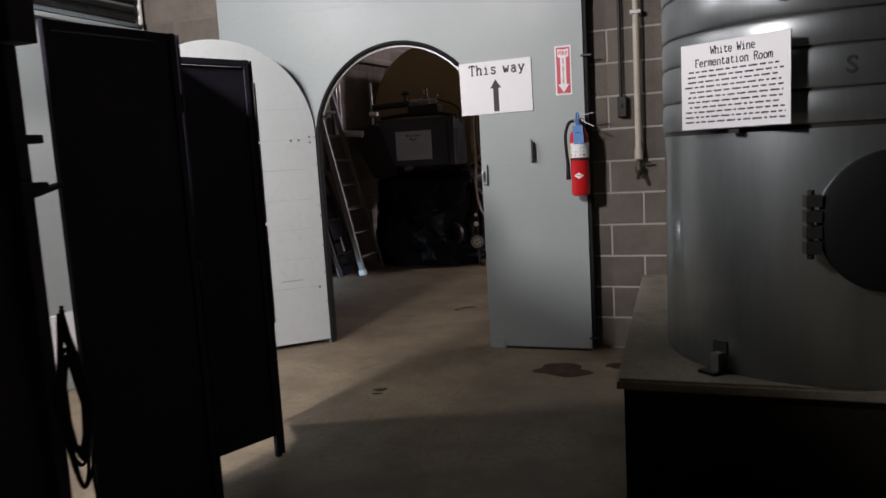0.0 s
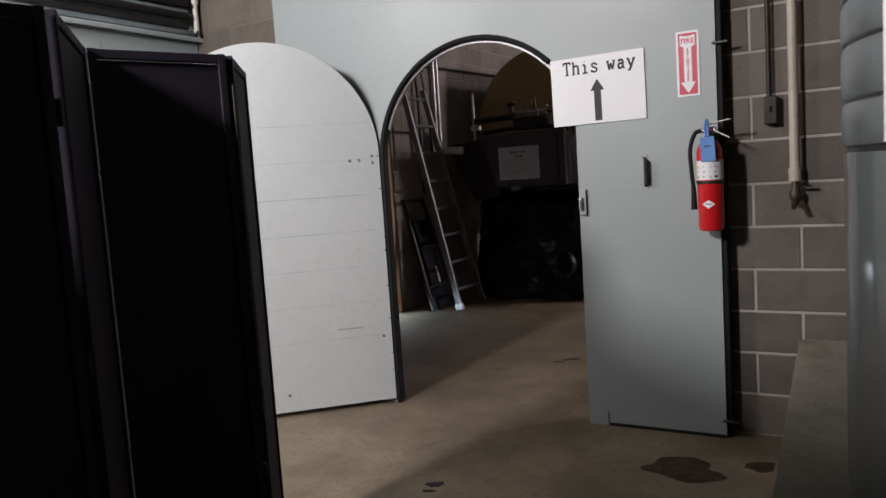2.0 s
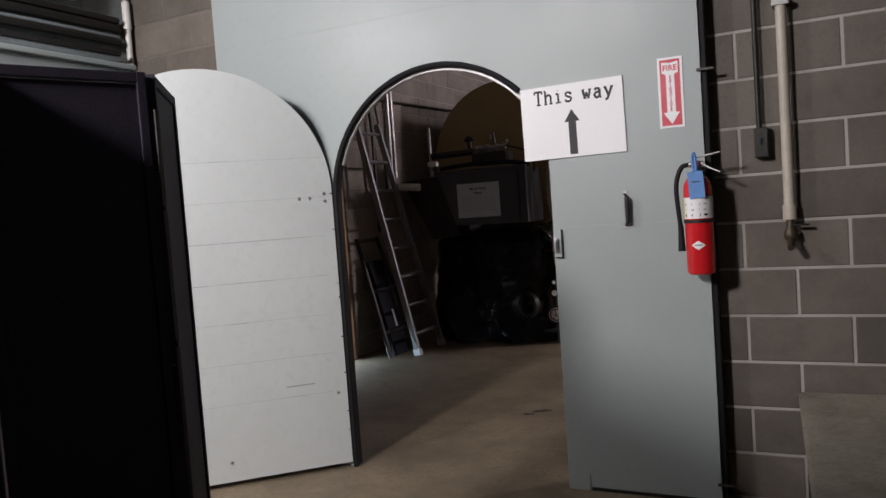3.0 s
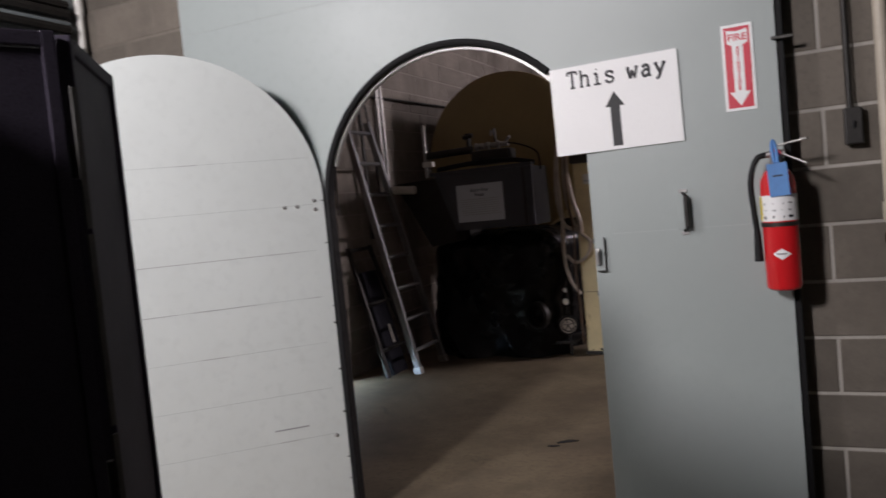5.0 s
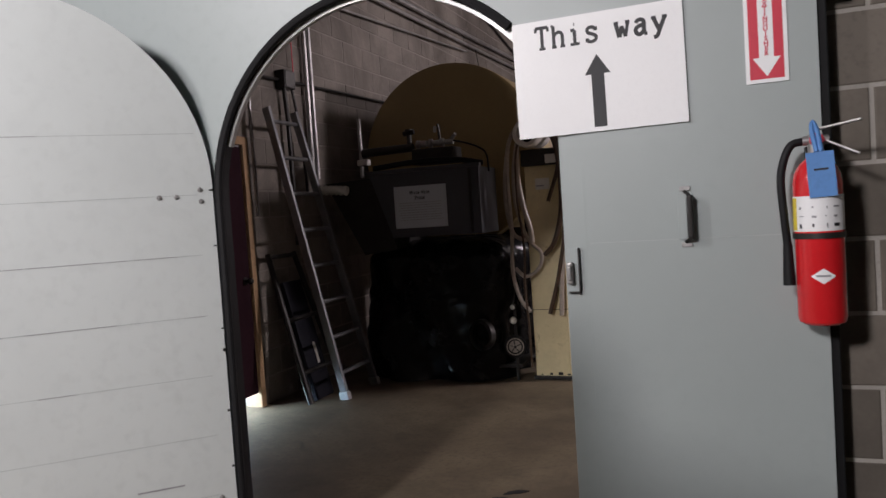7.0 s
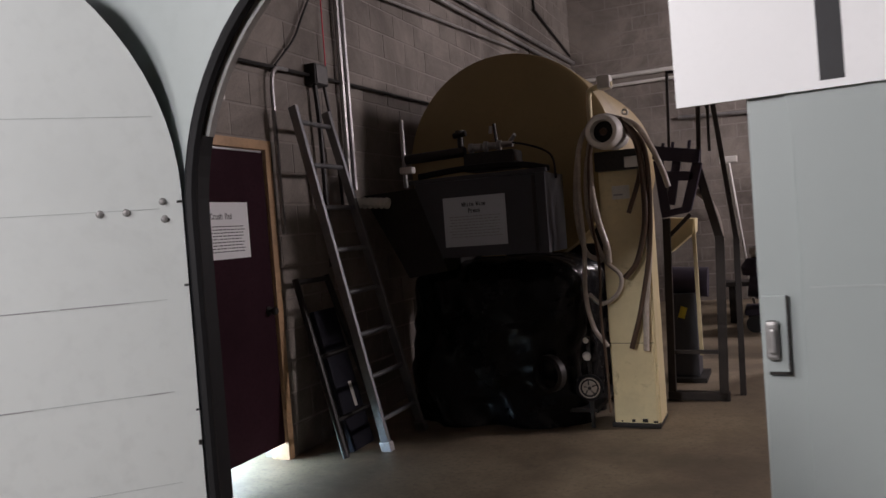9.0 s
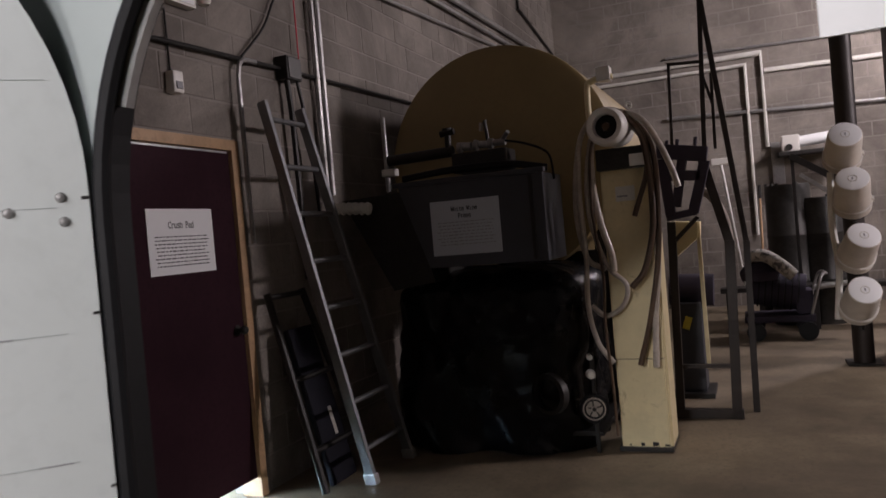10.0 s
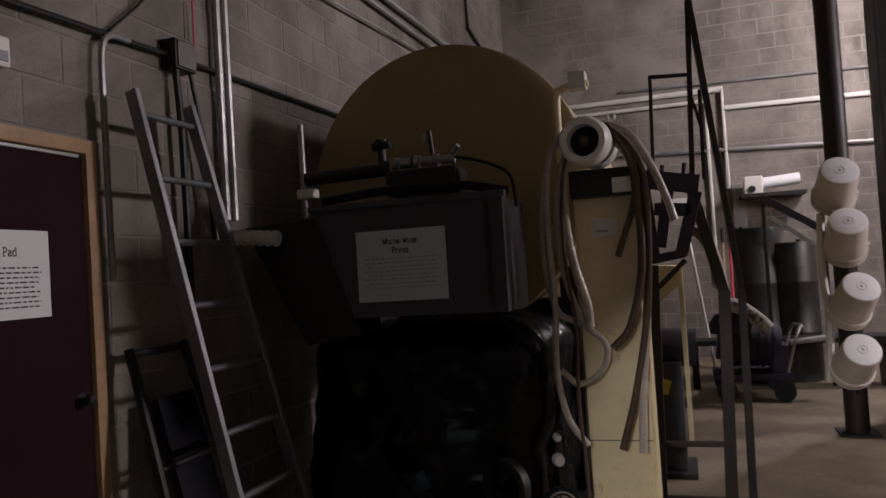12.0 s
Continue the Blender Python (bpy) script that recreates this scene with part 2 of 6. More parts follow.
def tube(bm, points, r, seg=8, curve=0):
    """A pipe or hose along points."""
    pts = smooth_path(points, curve) if curve else [Vector(q) for q in points]
    rings, side = [], None
    for i, q in enumerate(pts):
        d = (pts[min(i + 1, len(pts) - 1)] - pts[max(i - 1, 0)]).normalized()
        if side is None:
            side = d.orthogonal().normalized()
        side = (side - d * side.dot(d)).normalized()
        up = d.cross(side)
        k = 1.0
        if 0 < i < len(pts) - 1:
            a = (pts[i] - pts[i - 1]).normalized()
            k = 1 / max(0.6, math.sqrt(max(0.0, (1 + a.dot((pts[i + 1] - pts[i]).normalized())) / 2)))
        rings.append([bm.verts.new(q + (side * math.cos(t) + up * math.sin(t)) * r * (k if k < 1.5 else 1.2))
                      for t in (2 * math.pi * j / seg for j in range(seg))])
    for a, b in zip(rings, rings[1:]):
        for j in range(seg):
            bm.faces.new((a[j], a[(j + 1) % seg], b[(j + 1) % seg], b[j]))
    bm.faces.new(rings[0]), bm.faces.new(rings[-1])
    return bm


def lathe(bm, profile, seg=32, m=Matrix()):
    """Turns (radius, height) pairs about z, then moves by m."""
    rings = []
    for r, z in profile:
        if r < 1e-5:
            rings.append([bm.verts.new(m @ Vector((0, 0, z)))])
        else:
            rings.append([bm.verts.new(m @ Vector((r * math.cos(2 * math.pi * j / seg), r * math.sin(2 * math.pi * j / seg), z))) for j in range(seg)])
    for a, b in zip(rings, rings[1:]):
        for j in range(seg):
            k = (j + 1) % seg
            if len(a) == 1 and len(b) > 1:
                bm.faces.new((a[0], b[j], b[k]))
            elif len(b) == 1 and len(a) > 1:
                bm.faces.new((a[j], a[k], b[0]))
            elif len(a) > 1:
                bm.faces.new((a[j], a[k], b[k], b[j]))
    return bm


def prism(bm, outline, m, depth):
    """A flat outline (x, y), thickened by depth along z, then moved by m."""
    n = len(outline)
    low = [bm.verts.new(m @ Vector((x, y, 0))) for x, y in outline]
    top = [bm.verts.new(m @ Vector((x, y, depth))) for x, y in outline]
    bm.faces.new(low), bm.faces.new(top)
    for i in range(n):
        bm.faces.new((low[i], low[(i + 1) % n], top[(i + 1) % n], top[i]))
    return bm


def letters(name, text, size, m, mat, parent, label="", spread=1.0, depth=0.0006, thick=0.0):
    """Raised print in the built-in font, centred, in the plane of m."""
    data = bpy.data.curves.new(name, "FONT")
    data.body, data.size, data.extrude, data.align_x, data.align_y = text, size, depth, "CENTER", "CENTER"
    data.space_character, data.offset = spread, thick
    data.resolution_u = 3
    ob = new(name, data)
    me = bpy.data.meshes.new_from_object(ob)
    bpy.data.objects.remove(ob)
    bm = bmesh.new()
    bm.from_mesh(me)
    bpy.data.meshes.remove(me)
    bmesh.ops.transform(bm, matrix=m, verts=bm.verts)
    return part(name, bm, mat, parent, label)


def facing(x, y, z, turn=0.0, roll=0.0):
    """The frame of an upright board: x to its right as one looks at it, y up, z out. At turn 0 it faces -y."""
    return Matrix.Translation((x, y, z)) @ Euler((0, 0, radians(turn))).to_matrix().to_4x4() @ Euler((radians(90), 0, 0)).to_matrix().to_4x4() @ Euler((0, 0, radians(roll))).to_matrix().to_4x4()


def flat(m, x0, y0, x1, y1, z0, z1, bm=None):
    """A box in the frame m."""
    bm = bm or bmesh.new()
    b2 = boxed((x0, y0, z0), (x1, y1, z1))
    bmesh.ops.transform(b2, matrix=m, verts=b2.verts)
    me = bpy.data.meshes.new("t")
    b2.to_mesh(me)
    b2.free()
    bm.from_mesh(me)
    bpy.data.meshes.remove(me)
    return bm


# ---------------------------------------------------------------- the large structure
FLOOR_X, FLOOR_Y = (-4.6, 5.5), (-3.2, 15.7)
tagged(part("floor", boxed((FLOOR_X[0], FLOOR_Y[0], -0.2), (FLOOR_X[1], FLOOR_Y[1], 0.0)), M_FLOOR), "worn stained bare concrete floor", "floor", kind="structure")
tagged(part("ceiling", boxed((-4.6, -3.2, 6.2), (5.5, 15.9, 6.4)), M_CEIL), "dark roof deck high above the hall", "ceiling", kind="structure")

COURSE, LONG, JOINT = 0.2032, 0.4064, 0.012


def block_mesh(name, w, h, mat):
    """One block: chamfered front face in the xz plane facing -y, sunk behind y = 0."""
    bm = bmesh.new()
    c, d = 0.004, 0.012
    ring = lambda i, y: [bm.verts.new((sx * (w / 2 - i), y, sz * (h / 2 - i))) for sx, sz in ((-1, -1), (1, -1), (1, 1), (-1, 1))]
    a, b, e = ring(c, -0.0005), ring(0, 0.0015), ring(0, d)
    bm.faces.new(a)
    for p, q in ((a, b), (b, e)):
        for j in range(4):
            bm.faces.new((p[j], p[(j + 1) % 4], q[(j + 1) % 4], q[j]))
    bmesh.ops.recalc_face_normals(bm, faces=bm.faces)
    me = bpy.data.meshes.new(name)
    bm.to_mesh(me)
    bm.free()
    me.materials.append(mat)
    return me


BLOCKS = {}
PENDING = []


def block_wall(wall, frame_m, length, z0, z1, holes, mat, shift, single):
    """Lays blocks on a wall face. frame_m maps (u, depth, z) to the world, the face at depth 0.
    holes: (u0, u1, z0, z1). single(u, z): whether a block is an object of its own; the rest are joined."""
    PENDING.append((wall, frame_m, length, z0, z1, holes, mat, shift, single))


def lay_blocks():
    for wall, fm, length, z0, z1, holes, mat, shift, single in PENDING:
        verts, faces = [], []
        k = int(round(z0 / COURSE))
        while k * COURSE < z1 - 0.02:
            za, zb = k * COURSE + JOINT / 2, min((k + 1) * COURSE, z1) - JOINT / 2
            u = shift + (0 if k % 2 else LONG / 2)
            u -= LONG * math.ceil((u) / LONG)
            while u < length:
                a, b = max(u + JOINT / 2, 0), min(u + LONG - JOINT / 2, length)
                spans = [(a, b)]
                for h0, h1, hz0, hz1 in holes:
                    if zb > hz0 + 0.02 and za < hz1 - 0.02:
                        nxt = []
                        for s, e in spans:
                            if e <= h0 or s >= h1:
                                nxt.append((s, e))
                            else:
                                nxt += [(s, h0)] * (s < h0 - 0.03) + [(h1, e)] * (e > h1 + 0.03)
                        spans = nxt
                for s, e in spans:
                    w, h = round(e - s, 3), round(zb - za, 3)
                    if w < 0.03:
                        continue
                    jig = random.uniform(-0.0015, 0.0015)
                    at = fm @ Matrix.Translation(((s + e) / 2, jig, (za + zb) / 2))
                    if single((s + e) / 2, (za + zb) / 2):
                        key = (mat.name, w, h)
                        if key not in BLOCKS:
                            BLOCKS[key] = block_mesh("brick", w, h, mat)
                        ob = new("brick", BLOCKS[key])
                        ob.matrix_world = at
                        ob.parent = wall
                    else:
                        n = len(verts)
                        for x, y, z in ((-w / 2, 0, -h / 2), (w / 2, 0, -h / 2), (w / 2, 0, h / 2), (-w / 2, 0, h / 2)):
                            for yy, ii in ((-0.0005, 0.004), (0.012, 0)):
                                verts.append(at @ Vector((x * (1 - ii * 2 / w), yy, z * (1 - ii * 2 / h))))
                        faces += [(n, n + 2, n + 4, n + 6)] + [(n + 2 * j, n + 1 + 2 * j, n + 1 + 2 * ((j + 1) % 4), n + 2 * ((j + 1) % 4)) for j in range(4)]
                u += LONG
            k += 1
        if verts:
            me = bpy.data.meshes.new("far_bricks")
            me.from_pydata(verts, [], faces)
            me.materials.append(mat)
            ob = new("far_bricks", me)
            ob.parent = wall
            tagged(ob, "painted concrete blocks further along the wall", kind="stuff")


def wall(name, lo, hi, mat, label, holes=(), axis=0):
    """A straight wall slab with openings (a, b, z0, z1) along the axis."""
    bm = bmesh.new()
    cuts = sorted({lo[axis], hi[axis], *[v for h in holes for v in h[:2]]})
    for a, b in zip(cuts, cuts[1:]):
        spans = [(lo[2], hi[2])]
        for h in holes:
            if h[0] <= a and b <= h[1]:
                spans = [(s, e) for z0, z1 in spans for s, e in ((z0, min(z1, h[2])), (max(z0, h[3]), z1)) if e - s > 0.001]
        for s, e in spans:
            l, r = list(lo), list(hi)
            l[axis], r[axis], l[2], r[2] = a, b, s, e
            box(bm, l, r)
    bmesh.ops.remove_doubles(bm, verts=bm.verts, dist=0.0005)
    ob = part(name, bm, mat)
    return tagged(ob, label, "wall", kind="structure")


WY, WALLX = 4.69, -4.065
# wall between the two rooms: its mortar face stands 4 mm behind the blocks
w_mid = wall("wall_middle", (-2.9, WY + 0.003, 0), (5.5, WY + 0.2, 6.2), M_MORTAR, "brown painted concrete block wall with pale joints", holes=[(-2.75, -0.85, -0.1, 2.6)])
block_wall(w_mid, Matrix.Translation((-0.52, WY, 0)), 6.0, 0, 4.2, [], M_BLOCK, -0.358 + 0.52, lambda u, z: u < 2.72 and z < 3.0)
w_corner = wall("wall_middle_corner", (-4.6, WY + 0.003, 0), (-2.901, WY + 0.2, 6.2), M_PAINTED, "brown painted concrete block wall with filled joints")
block_wall(w_corner, Matrix.Translation((-4.12, WY, 0)), 1.2, 0, 4.2, [], M_BLOCK, -0.358 + 4.12, lambda u, z: z < 3.4)
w_left = wall("wall_west", (WALLX - 0.2, -3.2, 0), (WALLX - 0.003, 15.6, 6.2), M_HALLMORTAR, "bare grey concrete block wall of the hall", holes=[(6.19, 7.16, -0.1, 2.006)], axis=1)
block_wall(w_left, Matrix.Translation((WALLX, WY + 0.21, 0)) @ Euler((0, 0, radians(90))).to_matrix().to_4x4(), 10.8, 0, 6.2, [(6.19 - 4.9, 7.16 - 4.9, 0, 2.006)], M_HALLBLOCK, 0.1,
           lambda u, z: u + 4.9 < 10.3 and z < 3.9)
w_back = wall("wall_north", (-4.4, 15.403, 0), (5.5, 15.6, 6.2), M_HALLMORTAR, "grey concrete block back wall of the hall")
block_wall(w_back, Matrix.Translation((WALLX, 15.4, 0)), 9.6, 0, 6.2, [], M_HALLBLOCK, 0.2, lambda u, z: False)
wall("wall_east", (5.3, -3.2, 0), (5.5, 15.7, 6.2), M_CEIL, "plain dark wall closing the rooms", axis=1)
wall("wall_south", (-4.4, -3.2, 0), (5.3, -3.0, 6.2), M_CEIL, "plain dark wall closing the rooms")

# cold-room wall panel with the arched opening
PX0, PX1, PY = -3.13, -0.49, 4.59
ACX, AR, ASPRING = -1.752, 0.638, 1.452


def arch_panel(x0, x1, z1, cx, r, spring, y0, y1):
    bm = bmesh.new()
    arc = [(cx - r, 0.0)] + [(cx - r * math.cos(t), spring + r * math.sin(t)) for t in (math.pi * i / 40 for i in range(41))] + [(cx + r, 0.0)]
    outline = [(x0, 0.0)] + arc + [(x1, 0.0), (x1, z1), (x0, z1)]
    prism(bm, outline, Matrix.Translation((0, y1, 0)) @ Euler((radians(90), 0, 0)).to_matrix().to_4x4(), y1 - y0)
    return bm


panel = thing("cold_room_panel", (-1.8, PY, 0), "pale blue-grey painted insulated wall panel with an arched doorway", "wall panel")
part("panel_sheet", arch_panel(PX0, PX1, 3.5, ACX, AR, ASPRING, PY, 4.645), M_PANEL, panel)
bm = bmesh.new()
arc = [(ACX - AR + 0.008, 0, 0.0)] + [(ACX - (AR - 0.008) * math.cos(t), 0, ASPRING + (AR - 0.008) * math.sin(t)) for t in (math.pi * i / 36 for i in range(28))]
tube(bm, [(x, PY - 0.004, z) for x, y, z in arc], 0.0145, 8)
part("rubber_seal", bm, M_RUBBER, panel, "black rubber seal along the arch", True)

bm = bmesh.new()
rings = []
for i in range(33):
    t = math.pi * (i - 2) / 40
    for_x, for_z = (ACX - (AR - 0.006), 0.0) if i == 0 else (ACX - (AR - 0.006), ASPRING) if i == 1 else (ACX - (AR - 0.006) * math.cos(t), ASPRING + (AR - 0.006) * math.sin(t))
    out = 1 + 0.005 / AR
    rings.append([bm.verts.new((x, y, z)) for x, y, z in ((for_x, PY - 0.002, for_z), (for_x, 4.65, for_z), (ACX + (for_x - ACX) * out, 4.65, ASPRING + (for_z - ASPRING) * out if i > 1 else for_z), (ACX + (for_x - ACX) * out, PY - 0.002, ASPRING + (for_z - ASPRING) * out if i > 1 else for_z))])
for p, q in zip(rings, rings[1:]):
    for j in range(4):
        bm.faces.new((p[j], p[(j + 1) % 4], q[(j + 1) % 4], q[j]))
bm.faces.new(rings[0]), bm.faces.new(rings[-1])
part("reveal_lining", bm, M_RUBBER, panel, "black lining of the arch reveal")

bm = bmesh.new()
rings = []
for i in range(34):
    t = radians(18 + 4 * i)
    rings.append([bm.verts.new((ACX - r * math.cos(t), y, ASPRING + r * math.sin(t))) for r, y in ((AR - 0.034, PY + 0.012), (AR - 0.004, PY + 0.012), (AR - 0.004, PY + 0.03), (AR - 0.034, PY + 0.03))])
for p, q in zip(rings, rings[1:]):
    for j in range(4):
        bm.faces.new((p[j], p[(j + 1) % 4], q[(j + 1) % 4], q[j]))
bm.faces.new(rings[0]), bm.faces.new(rings[-1])
part("trim_ring", bm, M_REVEAL, panel, "dull silver trim ring inside the arch")

# arched door leaf, swung open towards the room
leaf_dir = Vector((-0.72, -0.69, 0)).normalized()
leaf_turn = math.degrees(math.atan2(-leaf_dir.y, -leaf_dir.x))
door = thing("arched_door", (-2.415, 4.55, 0.0), "pale grey arched insulated door standing open", "door", turn=(0, 0, leaf_turn))
# local: x from -1.22 (free edge) to 0 (hinge), y thickness towards the wall, z up
def arched(w, r, spring, z0, inset):
    return [(-w + inset, z0 + inset), (-inset, z0 + inset)] + [(-w / 2 + (r - inset) * math.cos(t), spring + (r - inset) * math.sin(t)) for t in (math.pi * i / 36 for i in range(37))]
UP = Euler((radians(90), 0, 0)).to_matrix().to_4x4()
part("leaf_skin", prism(bmesh.new(), arched(1.30, 0.65, 1.515, 0.03, 0.0), Matrix.Translation((0.03, 0.03, 0)) @ UP, 0.03), M_LEAF, door, local=True)
part("leaf_core", prism(bmesh.new(), arched(1.30, 0.65, 1.515, 0.03, 0.016), Matrix.Translation((0.03, 0.075, 0)) @ UP, 0.044), M_RUBBER, door, "black gasket edge of the door", local=True)

# ---------------------------------------------------------------- first room: doorway fittings
M_OLDWALL = material("grey_painted_block", (0.26, 0.28, 0.28), 0.75, 0, 80, 0.12, 1.5, 0.18, 0.5, random_piece=0.1)
w_room = wall("wall_room_west", (-4.11, -3.0, 0), (-3.924, WY - 0.004, 6.2), M_HALLMORTAR, "grey painted concrete block side wall", axis=1)
block_wall(w_room, Matrix.Translation((-3.92, 0.2, 0)) @ Euler((0, 0, radians(90))).to_matrix().to_4x4(), 4.48, 0, 4.2, [], M_OLDWALL, 0.1, lambda u, z: z > 2.0 and z < 3.3 and u > 2.4)

for z in (1.245, 2.36):
    part("seam", boxed((PX0 + 0.01 if z > 2 else ACX + AR + 0.01, PY - 0.0012, z), (PX1 - 0.01, PY + 0.003, z + 0.0025)), M_FAINT, panel, "hairline joint in the panel")
part("edge_trim", boxed((PX1 + 0.001, PY + 0.012, 0.02), (PX1 + 0.024, 4.683, 3.5), 0.004), M_RUBBER, panel, "black edge strip")
part("jamb_strip", boxed((-1.182, PY + 0.004, 0.0), (ACX + AR + 0.002, 4.72, ASPRING + 0.2), 0.004), M_PANEL, panel, "painted jamb strip")
for z, x in ((0.085, -0.47), (1.88, -0.47)):
    part("bracket", boxed((x - 0.035, PY - 0.012, z - 0.006), (x + 0.035, PY + 0.0, z + 0.006), 0.003), M_DULL, panel, "small steel bracket")
part("bottom_sweep", boxed((-1.07, PY - 0.004, 0.0), (PX1 - 0.002, PY + 0.01, 0.016), 0.003), M_IRON, panel, "dark worn bottom edge")
bm = boxed((-1.178, PY - 0.006, 0.0), (-1.075, PY - 0.001, 0.075), 0.002)
part("kick_plate", bm, M_PANEL, panel, "small painted foot plate")
bm = bmesh.new()
box(bm, (-1.178, PY - 0.006, 1.105), (-1.140, PY - 0.001, 1.235), 0.002)
part("latch_plate", bm, M_PANEL, panel, "painted latch plate")
bm = bmesh.new()
box(bm, (-1.142, PY - 0.010, 1.105), (-1.138, PY - 0.001, 1.235))
box(bm, (-1.172, PY - 0.010, 1.103), (-1.138, PY - 0.001, 1.108))
part("latch_rim", bm, M_IRON, panel, "dark rim of the latch plate")
bm = bmesh.new()
box(bm, (-1.175, PY - 0.026, 1.130), (-1.155, PY - 0.005, 1.195), 0.006)
box(bm, (-1.170, PY - 0.036, 1.142), (-1.159, PY - 0.024, 1.184), 0.004)
part("latch_keeper", bm, M_GALV, panel, "worn steel latch keeper")

pull = thing("pull_handle", (-0.835, PY, 1.30), "pull handle screwed to the wall panel, its shaded side coloured dark", "handle")
# dark bar stands in for the shadowed right side of the channel handle
bm = bmesh.new()
tube(bm, [(-0.838, PY - 0.001, 1.378), (-0.824, PY - 0.030, 1.365), (-0.824, PY - 0.030, 1.25), (-0.838, PY - 0.001, 1.237)], 0.005, 8)
box(bm, (-0.831, PY - 0.042, 1.25), (-0.817, PY - 0.012, 1.366), 0.004)
part("grip", bm, M_IRON, pull)
part("cover_plate", boxed((-0.856, PY - 0.036, 1.247), (-0.832, PY - 0.031, 1.370), 0.002), M_PANEL, pull, "panel-coloured left face of the handle")
for z in (1.385, 1.23):
    bm = bmesh.new()
    box(bm, (-0.851, PY - 0.004, z - 0.007), (-0.822, PY, z + 0.007), 0.002)
    part("mounting_tab", bm, M_GALV, pull)

# door leaf hardware: bolts and scratches on the skin
for x, z in ((-0.012, 1.497), (-0.010, 1.457), (-0.09, 1.476), (-0.145, 1.476), (-0.60, 0.13), (-0.02, 0.42)):
    bm = bmesh.new()
    lathe(bm, [(0, 0.006), (0.006, 0.005), (0.009, 0.0)], 10, Matrix.Translation((x, 0.0, z)) @ Euler((radians(90), 0, 0)).to_matrix().to_4x4())
    part("bolt", bm, M_GALV, door, local=True)
part("scuff", boxed((-0.29, -0.0012, 0.484), (-0.14, 0.002, 0.489)), M_GREYINK, door, "dark scuff on the paint", local=True)
# joints between the boards: dark where the paint has cracked, faint elsewhere
CRACKS = {1.272: ((0.57, 0.82), (0.26, 0.56), (0.10, 0.24)), 1.060: ((0.64, 0.82), (0.31, 0.58), (0.03, 0.08)), 0.850: ((0.45, 0.56),), 1.69: ((0.5, 0.6),), 0.43: ((0.2, 0.27),)}
for k in range(7):
    z = (0.43, 0.64, 0.850, 1.060, 1.272, 1.48, 1.69)[k]
    part("board_joint", boxed((-1.2, -0.0007, z), (-0.02, 0.002, z + 0.0014)), M_FAINT, door, "faint joint between boards", local=True)
    for s0, s1 in CRACKS.get(z, ()):
        part("paint_crack", boxed((-s1, -0.0010, z - 0.0006), (-s0, 0.002, z + 0.0016)), M_GREYINK, door, "cracked paint along a joint", local=True)
rng = random.Random(8)
for z in (1.492, 1.30, 1.01, 0.93, 0.717, 0.52, 0.31, 0.21):
    h = rng.uniform(0.004, 0.012)
    part("edge_chip", boxed((0.024 - rng.uniform(0, 0.006), -0.0012, z), (0.031, 0.004, z + h), 0.001), M_IRON, door, "dark chip in the door edge", local=True)
for z in (0.35, 1.40):
    bm = boxed((-0.02, 0.02, z - 0.06), (0.026, 0.07, z + 0.06), 0.008)
    part("hinge", bm, M_RUBBER, door, local=True)

# ---------------------------------------------------------------- signs


def board(name, m, w, h, label, mat=None, t=0.005):
    ob = thing(name, tuple(m.translation), label, "sign")
    part("card", flat(m, -w / 2, -h / 2, w / 2, h / 2, 0, t), mat or M_WHITE, ob)
    return ob


def text_bars(m, parent, x0, x1, y0, step, n, t, h=0.006, mat=None):
    """Lines of small print as broken bars of words."""
    for i in range(n):
        bm, x = bmesh.new(), x0 + random.uniform(0, 0.02)
        stop = x1 - random.uniform(0, 0.03)
        while x < stop:
            w = random.uniform(0.008, 0.034)
            flat(m, x, y0 - i * step, min(x + w, stop), y0 - i * step + h, t, t + 0.0006, bm)
            x += w + 0.008
        part("print_line", bm, mat or M_INK, parent)


